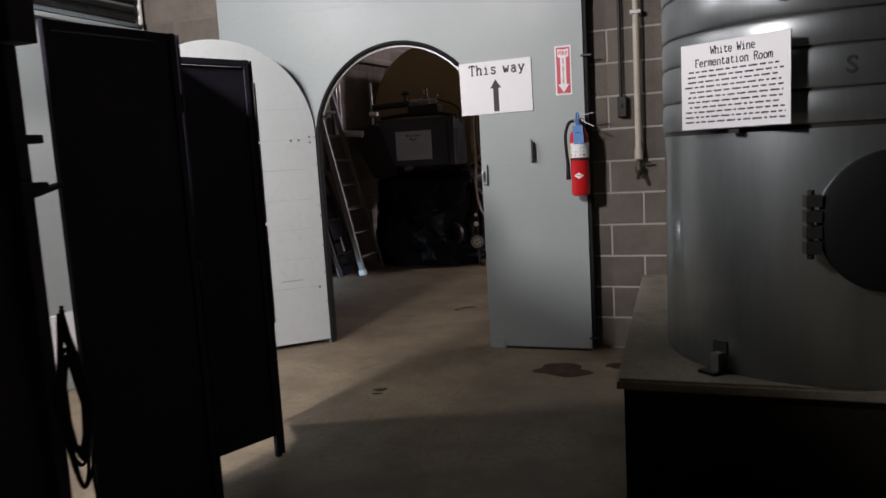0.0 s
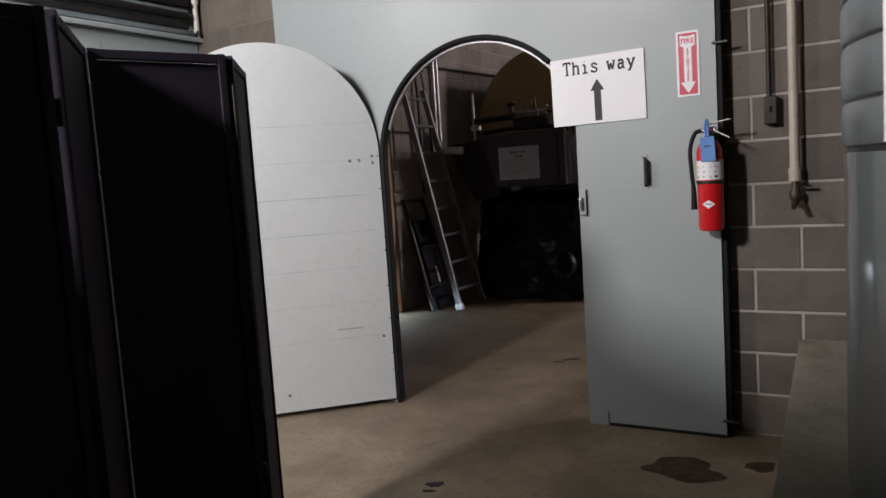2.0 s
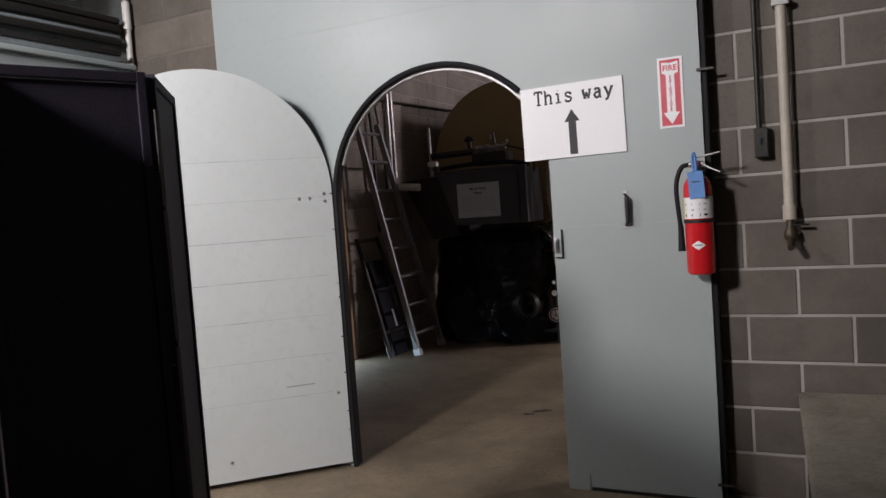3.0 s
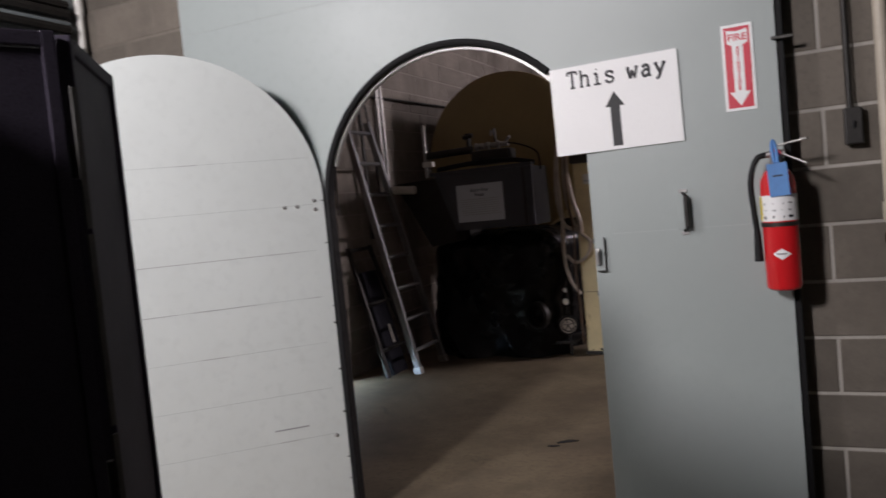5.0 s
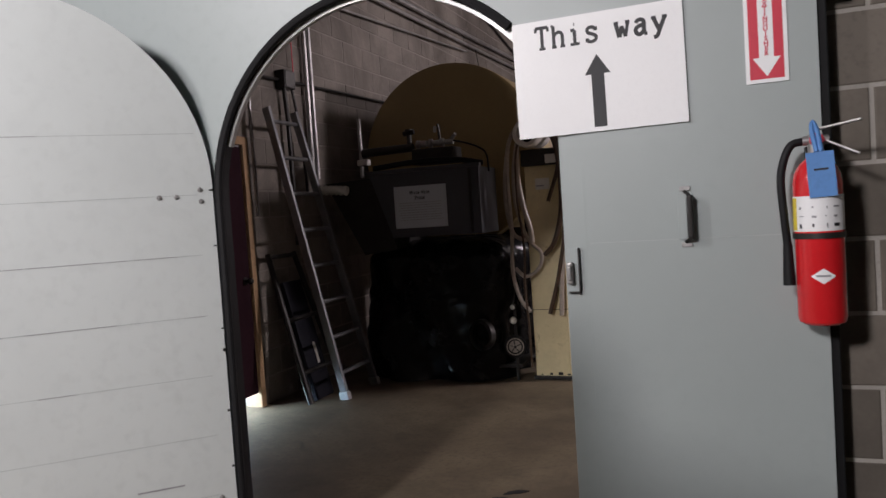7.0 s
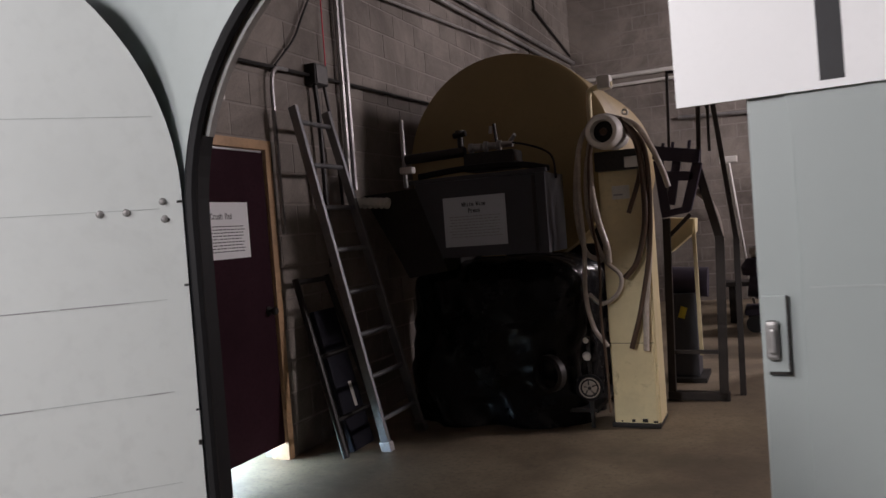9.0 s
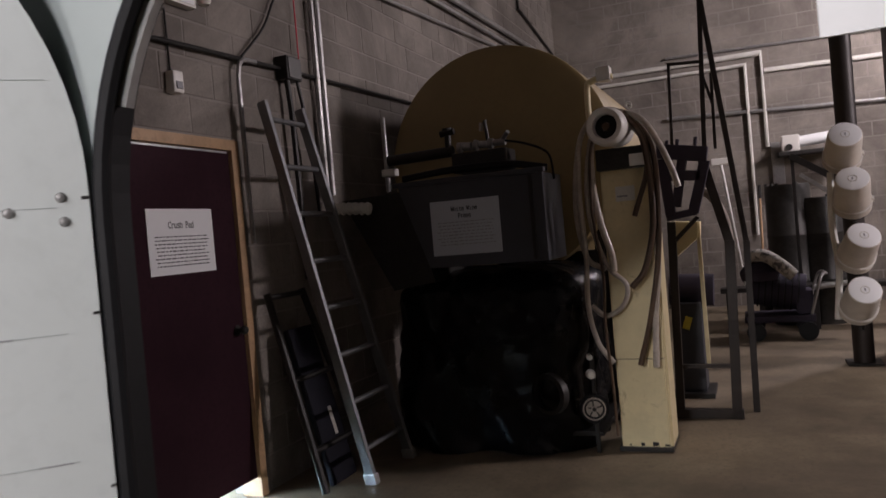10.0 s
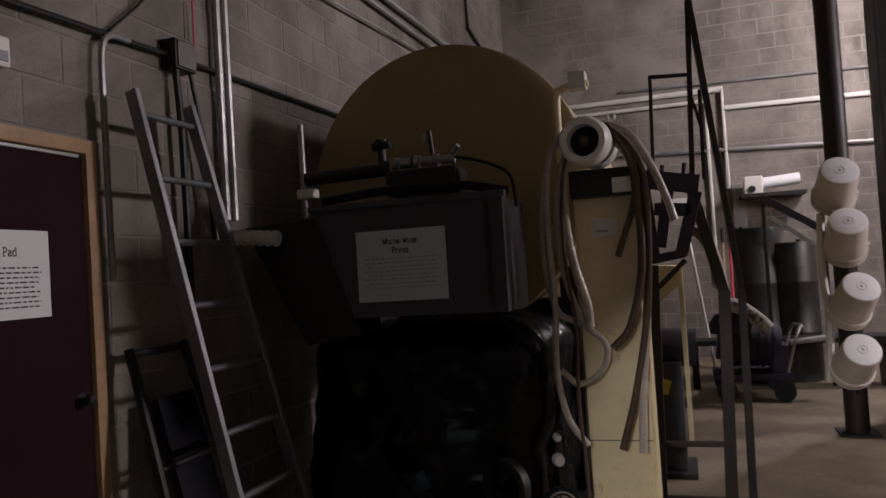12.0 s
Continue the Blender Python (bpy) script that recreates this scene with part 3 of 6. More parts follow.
m = facing(-1.056, PY - 0.003, 1.733, 0, 0.6)
way = board("direction_sign", m, 0.478, 0.335, "white card sign reading This way with an upward arrow", t=0.006)
GLYPHS = {
    "T": (((0, 1), (0.6, 1)), ((0.3, 1), (0.3, 0)), ((0, 1), (0, 0.8)), ((0.6, 1), (0.6, 0.8)), ((0.15, 0), (0.45, 0))),
    "h": (((0.08, 1), (0.08, 0)), ((0.08, 0.5), (0.22, 0.65), (0.38, 0.67), (0.49, 0.56), (0.5, 0.4), (0.5, 0)), ((-0.03, 1), (0.08, 1)), ((-0.03, 0), (0.2, 0)), ((0.38, 0), (0.62, 0))),
    "i": (((0.12, 0.66), (0.3, 0.66)), ((0.3, 0.66), (0.3, 0)), ((0.08, 0), (0.52, 0)), ((0.27, 0.93), (0.32, 0.93))),
    "s": (((0.5, 0.55), (0.4, 0.66), (0.25, 0.68), (0.12, 0.6), (0.13, 0.46), (0.26, 0.38), (0.42, 0.31), (0.52, 0.2), (0.47, 0.06), (0.33, 0), (0.18, 0.02), (0.08, 0.14)), ((0.5, 0.68), (0.5, 0.5)), ((0.08, 0), (0.08, 0.18))),
    "w": (((0.02, 0.66), (0.16, 0)), ((0.16, 0), (0.3, 0.5)), ((0.3, 0.5), (0.44, 0)), ((0.44, 0), (0.58, 0.66)), ((-0.06, 0.66), (0.14, 0.66)), ((0.46, 0.66), (0.66, 0.66))),
    "a": (((0.1, 0.54), (0.2, 0.65), (0.36, 0.66), (0.46, 0.55), (0.46, 0.3), (0.46, 0)), ((0.46, 0.38), (0.3, 0.4), (0.14, 0.32), (0.08, 0.18), (0.16, 0.03), (0.3, 0.01), (0.46, 0.15)), ((0.46, 0), (0.6, 0))),
    "W": (((0.0, 1), (0.14, 0)), ((0.14, 0), (0.3, 0.7)), ((0.3, 0.7), (0.46, 0)), ((0.46, 0), (0.6, 1)), ((-0.06, 1), (0.12, 1)), ((0.48, 1), (0.66, 1))),
    "F": (((0.1, 1), (0.1, 0)), ((0.0, 1), (0.56, 1)), ((0.1, 0.52), (0.4, 0.52)), ((0.56, 1), (0.56, 0.8)), ((0.0, 0), (0.26, 0))),
    "R": (((0.1, 1), (0.1, 0)), ((0.0, 1), (0.38, 1), (0.5, 0.88), (0.5, 0.68), (0.38, 0.54), (0.1, 0.52)), ((0.34, 0.52), (0.54, 0)), ((0.0, 0), (0.24, 0)), ((0.5, 0), (0.64, 0))),
    "P": (((0.1, 1), (0.1, 0)), ((0.0, 1), (0.38, 1), (0.52, 0.88), (0.52, 0.64), (0.38, 0.48), (0.1, 0.47)), ((0.0, 0), (0.28, 0))),
    "C": (((0.52, 0.8), (0.4, 0.98), (0.22, 0.98), (0.06, 0.75), (0.06, 0.3), (0.22, 0.02), (0.42, 0.02), (0.55, 0.2)), ((0.53, 1), (0.53, 0.75))),
    "t": (((0.22, 0.9), (0.22, 0.2), (0.3, 0.02), (0.42, 0.02), (0.54, 0.12)), ((0.06, 0.66), (0.5, 0.66))),
    "e": (((0.1, 0.36), (0.5, 0.36), (0.48, 0.54), (0.36, 0.66), (0.2, 0.65), (0.08, 0.5), (0.07, 0.2), (0.2, 0.02), (0.38, 0.01), (0.52, 0.12)),),
    "n": (((0.1, 0.66), (0.1, 0)), ((0.1, 0.5), (0.24, 0.65), (0.4, 0.66), (0.5, 0.54), (0.5, 0)), ((0.0, 0.66), (0.1, 0.66)), ((0.0, 0), (0.22, 0)), ((0.4, 0), (0.62, 0))),
    "r": (((0.16, 0.66), (0.16, 0)), ((0.16, 0.44), (0.28, 0.62), (0.42, 0.67), (0.54, 0.58)), ((0.04, 0.66), (0.16, 0.66)), ((0.04, 0), (0.36, 0))),
    "m": (((0.04, 0.66), (0.04, 0)), ((0.04, 0.52), (0.14, 0.66), (0.24, 0.66), (0.3, 0.54), (0.3, 0)), ((0.3, 0.52), (0.4, 0.66), (0.5, 0.66), (0.56, 0.54), (0.56, 0)), ((-0.04, 0.66), (0.04, 0.66)), ((0.5, 0), (0.64, 0))),
    "o": (((0.3, 0.67), (0.14, 0.6), (0.06, 0.34), (0.14, 0.07), (0.3, 0.0), (0.46, 0.07), (0.54, 0.34), (0.46, 0.6), (0.3, 0.67)),),
    "u": (((0.1, 0.66), (0.1, 0.14), (0.2, 0.01), (0.34, 0.01), (0.5, 0.16)), ((0.5, 0.66), (0.5, 0)), ((0.0, 0.66), (0.1, 0.66)), ((0.4, 0.66), (0.5, 0.66)), ((0.5, 0), (0.6, 0))),
    "d": (((0.5, 1), (0.5, 0)), ((0.5, 0.5), (0.36, 0.66), (0.2, 0.64), (0.08, 0.45), (0.08, 0.2), (0.2, 0.01), (0.36, 0.01), (0.5, 0.16)), ((0.38, 1), (0.5, 1)), ((0.5, 0), (0.6, 0))),
    "y": (((0.06, 0.66), (0.3, 0.05)), ((0.56, 0.66), (0.3, 0.05)), ((0.3, 0.05), (0.2, -0.18), (0.04, -0.24)), ((-0.04, 0.66), (0.18, 0.66)), ((0.44, 0.66), (0.66, 0.66))),
}


def typed(word, x, y, height, pitch, m, parent, weight=0.0048):
    """Typewriter lettering built from strokes with slab serifs, flat on the board m."""
    for i, ch in enumerate(word):
        if ch == " ":
            continue
        bm = bmesh.new()
        for k, stroke in enumerate(GLYPHS[ch]):
            pts = [(x + i * pitch + a * height, y + b * height, 0.0) for a, b in stroke]
            tube(bm, pts, weight * (1.0 if len(stroke) > 2 or k < 2 else 0.8), 8 if height > 0.04 else 6, (5 if height > 0.04 else 3) if len(stroke) > 2 else 0)
        bmesh.ops.transform(bm, matrix=m @ Matrix.Diagonal((1, 1, 0.12, 1)), verts=bm.verts)
        part("letter", bm, M_INK, parent)


def title(word, y, height, pitch, m, parent, t, weight=0.0021):
    """A centred line of typewriter lettering on the face of a board."""
    typed(word, -pitch * len(word) / 2, y - height / 2, height, pitch, m @ Matrix.Translation((0, 0, t)), parent, weight)


face = m @ Matrix.Translation((0, 0, 0.0062))
typed("This", -0.170, 0.086, 0.060, 0.0475, face, way)
typed("way", 0.058, 0.086, 0.060, 0.0500, face, way, 0.0056)
arrow = [(-0.018, -0.155), (0.018, -0.155), (0.018, -0.006), (0.036, -0.006), (0.0, 0.050), (-0.036, -0.006), (-0.018, -0.006)]
part("arrow", prism(bmesh.new(), arrow, m @ Matrix.Translation((0.001, 0, 0.0062)), 0.0006), M_INK, way, "bold black arrow")

m = facing(-0.614, PY - 0.002, 1.80)
fs = board("fire_sign", m, 0.104, 0.302, "red and white fire extinguisher sign with a downward arrow", t=0.002)
part("red_field", flat(m, -0.042, -0.141, 0.042, 0.141, 0.002, 0.0026), M_SIGNRED, fs, "red printed field")
arrow = [(-0.034, 0.132), (0.0, 0.126), (0.034, 0.132), (0.034, 0.085), (0.018, 0.077), (0.018, -0.085), (0.034, -0.085), (0.0, -0.135), (-0.034, -0.085), (-0.018, -0.085), (-0.018, 0.077), (-0.034, 0.085)]
part("arrow", prism(bmesh.new(), arrow, m @ Matrix.Translation((0, 0, 0.0026)), 0.0005), M_WHITE, fs, "white arrow")
letters("lettering", "FIRE", 0.034, m @ Matrix.Translation((0, 0.104, 0.0035)), M_SIGNRED, fs, thick=0.0006)
for i, ch in enumerate("EXTINGUISHER"):
    letters("lettering", ch, 0.0165, m @ Matrix.Translation((0, 0.066 - i * 0.0128, 0.0035)), M_SIGNRED, fs, thick=0.0005)

# ---------------------------------------------------------------- fire extinguisher
EX, EY = -0.515, 4.505
ext = thing("fire_extinguisher", (EX, EY, 1.02), "red fire extinguisher with blue tag hung on the panel", "fire extinguisher")
T = Matrix.Translation((EX, EY, 1.02))
part("cylinder", lathe(bmesh.new(), [(0, 0.008), (0.045, 0.0), (0.054, 0.006), (0.0575, 0.02), (0.0575, 0.355), (0.054, 0.38), (0.042, 0.402), (0.026, 0.416), (0.022, 0.43), (0, 0.43)], 36, T), M_RED, ext, "glossy red cylinder", True)
part("strap", lathe(bmesh.new(), [(0.0578, 0.218), (0.061, 0.218), (0.061, 0.232), (0.0578, 0.232)], 36, T), M_IRON, ext, "black strap", True)


def wrap(r, a0, a1, z0, z1, n=14):
    bm = bmesh.new()
    rows = []
    for i in range(n + 1):
        a = radians(a0 + (a1 - a0) * i / n)
        rows.append([bm.verts.new(T @ Vector((rr * math.cos(a), rr * math.sin(a), z))) for rr, z in ((r, z0), (r, z1), (r + 0.0008, z1), (r + 0.0008, z0))])
    for p, q in zip(rows, rows[1:]):
        for j in range(4):
            bm.faces.new((p[j], p[(j + 1) % 4], q[(j + 1) % 4], q[j]))
    bm.faces.new(rows[0]), bm.faces.new(rows[-1])
    return bm


band = part("label_band", wrap(0.0577, -190, 10, 0.236, 0.324), M_WHITE, ext, "white instruction label", True)
part("warning_strip", wrap(0.0587, -172, -152, 0.24, 0.320), M_YELLOW, band, "yellow strip")
for i in range(4):
    for j, z in enumerate((0.244, 0.27, 0.291)):
        part("pictogram", wrap(0.0587, -142 + i * 27 + 5 * ((i * 7 + j * 3) % 3), -133 + i * 27 + 3 * ((i + 2 * j) % 4) - 3, z + 0.003 * ((i + j) % 2), z + (0.011 if j == 0 else 0.003 + 0.002 * ((i * 3 + j) % 3))), M_INK if j == 0 else M_GREYINK, band)
emblem = bmesh.new()
rows = []
for i in range(13):
    a = radians(-118 + 56 * i / 12)
    hgt = 0.019 * (1 - abs(i - 6) / 6) + 0.0004
    rows.append([emblem.verts.new(T @ Vector((0.0582 * math.cos(a), 0.0582 * math.sin(a), 0.125 + s))) for s in (-hgt, hgt)])
for p, q in zip(rows, rows[1:]):
    emblem.faces.new((p[0], q[0], q[1], p[1]))
part("emblem", emblem, M_WHITE, ext, "white diamond emblem")
part("emblem_bar", wrap(0.0586, -106, -74, 0.1235, 0.1285), M_GREYINK, ext, "grey bar on the emblem")
bm = bmesh.new()
rod(bm, (EX, EY, 1.445), (EX, EY, 1.495), 0.019, 14)
rod(bm, (EX - 0.03, EY, 1.482), (EX + 0.03, EY, 1.482), 0.012, 10)
part("valve", bm, M_GALV, ext, "metal valve head", True)
part("gauge", rod(bmesh.new(), (EX, EY - 0.018, 1.482), (EX, EY - 0.034, 1.482), 0.016, 18), M_SIGNRED, ext, "round pressure gauge")
bm = bmesh.new()
box(bm, (-0.012, -0.010, -0.003), (0.105, 0.010, 0.003), 0.002)
bmesh.ops.transform(bm, matrix=Matrix.Translation((EX, EY, 1.508)) @ Euler((0, radians(-8), radians(-15))).to_matrix().to_4x4(), verts=bm.verts)
part("lever", bm, M_GALV, ext, "steel squeeze lever")
bm = bmesh.new()
box(bm, (0.0, -0.008, -0.003), (0.11, 0.008, 0.003), 0.002)
bmesh.ops.transform(bm, matrix=Matrix.Translation((EX, EY, 1.492)) @ Euler((0, radians(28), radians(-12))).to_matrix().to_4x4(), verts=bm.verts)
part("carry_handle", bm, M_GALV, ext, "steel carry handle")
part("hose", tube(bmesh.new(), [(EX - 0.025, EY, 1.482), (EX - 0.06, EY - 0.005, 1.47), (EX - 0.083, EY - 0.01, 1.40), (EX - 0.08, EY - 0.01, 1.30), (EX - 0.074, EY - 0.005, 1.22)], 0.010, 10, 6), M_RUBBER, ext, "black rubber hose", True)
part("nozzle", rod(bmesh.new(), (EX - 0.074, EY - 0.005, 1.225), (EX - 0.074, EY - 0.005, 1.12), 0.011, 12, 0.015), M_RUBBER, ext, "black discharge nozzle", True)
bm = bmesh.new()
tagm = facing(EX + 0.004, EY - 0.062, 1.40, 0, 3)
flat(tagm, -0.031, -0.060, 0.031, 0.050, 0, 0.001, bm)
part("tag", bm, M_BLUE, ext, "blue service tag")
part("tag_print", flat(tagm, -0.016, 0.005, 0.016, 0.010, 0.0011, 0.0016), M_INK, ext)
part("tag_loop", tube(bmesh.new(), [(EX - 0.004, EY - 0.055, 1.45), (EX - 0.010, EY - 0.03, 1.50), (EX - 0.006, EY - 0.01, 1.527), (EX + 0.002, EY - 0.03, 1.50), (EX + 0.006, EY - 0.055, 1.45)], 0.006, 6, 4), M_BLUE, ext, "blue tag tie", True)
part("wall_hook", boxed((EX - 0.02, EY + 0.03, 1.40), (EX + 0.02, PY, 1.47), 0.003), M_IRON, ext)

# ---------------------------------------------------------------- right-hand block wall services
sw = thing("switch_box", (-0.268, WY - 0.03, 1.555), "dark metal switch box with conduit on the block wall", "switch box")
part("housing", boxed((-0.296, WY - 0.055, 1.49), (-0.240, WY - 0.006, 1.615), 0.005), M_IRON, sw)
part("toggle", boxed((-0.272, WY - 0.066, 1.545), (-0.264, WY - 0.054, 1.57), 0.002), M_RUBBER, sw)
part("conduit", tube(bmesh.new(), [(-0.275, WY - 0.028, 1.61), (-0.275, WY - 0.028, 3.9)], 0.011, 10), M_IRON, sw, "thin dark conduit", True)
wp = thing("water_pipe", (-0.172, WY - 0.05, 1.2), "cream painted water pipe ending in a brass tap", "pipe")
part("pipe", tube(bmesh.new(), [(-0.172, WY - 0.05, 1.27), (-0.172, WY - 0.05, 3.9)], 0.021, 14), M_PIPE, wp, smooth=True)
part("collar", rod(bmesh.new(), (-0.172, WY - 0.05, 1.225), (-0.172, WY - 0.05, 1.285), 0.027, 14), M_PIPE, wp, "threaded collar", True)
bm = bmesh.new()
lathe(bm, [(0, 0), (0.014, 0.0), (0.017, 0.015), (0.026, 0.03), (0.026, 0.055), (0.016, 0.07), (0.014, 0.11), (0, 0.11)], 16, Matrix.Translation((-0.172, WY - 0.05, 1.12)))
rod(bm, (-0.172, WY - 0.05, 1.15), (-0.172, WY - 0.125, 1.11), 0.013, 10)
part("tap_body", bm, M_BRASS, wp, "weathered brass tap", True)
part("tap_lever", boxed((-0.18, WY - 0.062, 1.196), (-0.10, WY - 0.045, 1.204), 0.002), M_RUBBER, wp, "black tap lever")
part("pipe_clip", boxed((-0.205, WY - 0.075, 2.1), (-0.139, WY - 0.006, 2.125), 0.003), M_GALV, wp)

# ---------------------------------------------------------------- tank on its plinth
pl = thing("tank_plinth", (0.9, 3.5, 0), "rough concrete plinth with a near-black base", "plinth")
bm = bmesh.new()
prism(bm, [(-0.066, 2.47), (2.4, 2.47), (2.4, WY - 0.008), (-0.172, WY - 0.008)], Matrix.Translation((0, 0, 0.452)), 0.038)
bmesh.ops.bevel(bm, geom=[e for e in bm.edges if all(v.co.z > 0.48 for v in e.verts)], offset=0.010, segments=2, affect="EDGES")
part("slab", bm, M_CONC, pl, "chipped concrete slab")
# base coloured far darker than the slab above it
bm = bmesh.new()
prism(bm, [(-0.045, 2.51), (2.4, 2.51), (2.4, WY - 0.008), (-0.15, WY - 0.008)], Matrix(), 0.452)
part("base", bm, M_BLACKBASE, pl, "near-black base")
TX, TY, TR, TZ = 0.69, 3.08, 0.61, 0.49
tank = thing("wine_tank", (TX, TY, TZ), "grey stainless steel wine fermentation tank with cooling bands", "tank")
TM = Matrix.Translation((TX, TY, 0))
part("shell", lathe(bmesh.new(), [(0, TZ), (TR - 0.004, TZ), (TR, TZ + 0.012), (TR, 1.347), (0, 1.347)], 96, TM), M_STEEL, tank, "brushed lower shell", True)
zs = [1.358, 1.47, 1.604, 1.708, 1.852, 1.97, 2.09, 2.20, 2.30, 2.41]
for a, b in zip(zs, zs[1:]):
    prof = [(TR - 0.012, a), (TR - 0.001, a + 0.006), (TR + 0.003, a + 0.016), (TR + 0.005, (a + b) / 2), (TR + 0.003, b - 0.016), (TR - 0.001, b - 0.006), (TR - 0.012, b)]
    part("cooling_band", lathe(bmesh.new(), prof, 96, TM), M_BAND, tank, "bulged cooling jacket band", True)
# near-black core: the shade in the grooves between bands is put in as colour
part("groove_liner", rod(bmesh.new(), (TX, TY, 1.347), (TX, TY, 2.42), TR - 0.008, 72), M_IRON, tank, "near-black core giving the grooves between bands their shade", True)
part("top_dome", lathe(bmesh.new(), [(TR - 0.008, 2.42), (TR, 2.44), (TR - 0.1, 2.5), (0.15, 2.62), (0, 2.63)], 64, TM), M_STEEL, tank, smooth=True)


def on_tank(angle, z, out=0.0):
    """A frame on the tank's side, facing outwards."""
    a = radians(angle)
    return facing(TX + (TR + out) * math.cos(a), TY + (TR + out) * math.sin(a), z, angle + 90)


def bend(bm, angle, z, r):
    """Bends flat print at the origin round the tank."""
    for v in bm.verts:
        a = radians(angle) + v.co.x / r
        rr = r + v.co.z
        v.co = Vector((TX + rr * math.cos(a), TY + rr * math.sin(a), z + v.co.y))
    return bm


def tank_letters(text, size, angle, z):
    ob = letters("stencil", text, size, Matrix(), M_INK, None, "", 1.12, 0.001, 0.0012)
    bm = bmesh.new()
    bm.from_mesh(ob.data)
    bpy.data.objects.remove(ob)
    bmesh.ops.subdivide_edges(bm, edges=[e for e in bm.edges if e.calc_length() > 0.02], cuts=2)
    part("stencil", bend(bm, angle, z, TR + 0.0055), M_INK, tank, "black stencilled letters")


tank_letters("CAP", 0.078, -104.5, 1.778)
tank_letters("S", 0.075, -91.0, 1.535)
# round manway door
H0 = on_tank(-80, 1.045, 0.0)
part("manway_neck", lathe(bmesh.new(), [(0.20, -0.06), (0.215, -0.06), (0.215, 0.03), (0.20, 0.03)], 48, H0), M_STEEL, tank, "steel manway neck", True)
hatch = part("manway_lid", lathe(bmesh.new(), [(0, 0.062), (0.12, 0.058), (0.195, 0.045), (0.222, 0.034), (0.226, 0.026), (0.0, 0.026)], 48, H0), M_RUBBER, tank, "dark round manway lid", True)
bm = bmesh.new()
for y in (-0.075, -0.025, 0.025, 0.075):
    flat(H0, -0.262, y - 0.019, -0.215, y + 0.019, 0.0, 0.045, bm)
part("manway_hinge", bm, M_DULL, tank, "stacked steel hinge knuckles")
part("hinge_pin", rod(bmesh.new(), H0 @ Vector((-0.245, -0.11, 0.03)), H0 @ Vector((-0.245, 0.11, 0.03)), 0.011, 10), M_IRON, tank)
# sign on the tank
m = on_tank(-123, 1.512, 0.035)
ts = board("tank_sign", m, 0.40, 0.292, "white printed information board fixed to the tank", t=0.006)
title("White Wine", 0.118, 0.025, 0.0165, m, ts, 0.0062)
title("Fermentation Room", 0.080, 0.025, 0.0168, m, ts, 0.0062)
text_bars(m, ts, -0.185, 0.185, 0.048, 0.0172, 11, 0.006, 0.0052)
part("stand_off", flat(m, -0.03, -0.04, 0.03, 0.04, -0.042, 0.0), M_IRON, ts)
part("clip", flat(m, -0.02, -0.165, 0.02, -0.152, -0.03, 0.004), M_IRON, ts)
# anchor clamp at the tank's foot
m = on_tank(-131, 0.575, 0.0)
clamp = thing("anchor_clamp", tuple(m.translation - Vector((0, 0, 0.085))), "small steel anchor clamp at the tank foot", "clamp")
bm = bmesh.new()
flat(m, -0.03, -0.08, 0.03, 0.03, 0.0, 0.006, bm)
part("back_plate", bm, M_DULL, clamp)
part("foot", flat(m, -0.045, -0.0845, 0.03, -0.074, 0.006, 0.07), M_IRON, clamp)
part("block", flat(m, -0.012, -0.074, 0.022, -0.01, 0.006, 0.04), M_GALV, clamp)

# ---------------------------------------------------------------- black folding screen
screen = thing("folding_screen", (-1.6, 2.2, 0), "black four-panel folding screen standing on the floor", "folding screen")
V = [(-1.51, 1.455), (-1.405, 1.915), (-1.77, 2.245), (-1.61, 2.64), (-1.86, 2.96)]
for i, (a, b) in enumerate(zip(V, V[1:])):
    d = Vector((b[0] - a[0], b[1] - a[1], 0))
    w = d.length
    m = Matrix.Translation((a[0], a[1], 0)) @ Euler((0, 0, math.atan2(d.y, d.x))).to_matrix().to_4x4()
    g = 0.012
    bm = boxed((g + 0.022, -0.006, 0.13), (w - g - 0.022, 0.006, 1.745))
    bmesh.ops.transform(bm, matrix=m, verts=bm.verts)
    part("cloth_panel", bm, M_BLACK, screen)
    for x in (g, w - g - 0.024):
        bm = boxed((x, -0.013, 0.0), (x + 0.024, 0.013, 1.777), 0.003)
        bmesh.ops.transform(bm, matrix=m, verts=bm.verts)
        part("stile", bm, M_BLACK, screen, "black frame stile")
    for z in (0.105, 1.748):
        bm = boxed((g + 0.022, -0.0125, z), (w - g - 0.022, 0.0125, z + 0.027), 0.003)
        bmesh.ops.transform(bm, matrix=m, verts=bm.verts)
        part("rail", bm, M_BLACK, screen, "black frame rail")
    if i:
        for z in (0.42, 1.55, 0.98):
            bm = bmesh.new()
            rod(bm, (a[0], a[1], z - 0.03), (a[0], a[1], z + 0.03), 0.009, 10)
            part("hinge", bm, M_IRON, screen)

# strips whose colour stands in for highlights along two hinge edges
for x, y, strip_mat in ((*V[2], M_BUCKET), (*V[3], M_DULL)):
    for z0, z1 in ((0.62, 1.06), (1.075, 1.42), (1.43, 1.68)):
        part("edge_strip", boxed((x + 0.014, y - 0.007, z0), (x + 0.019, y + 0.006, z1), 0.001), strip_mat, screen, "strip coloured for the light caught along a hinge edge")

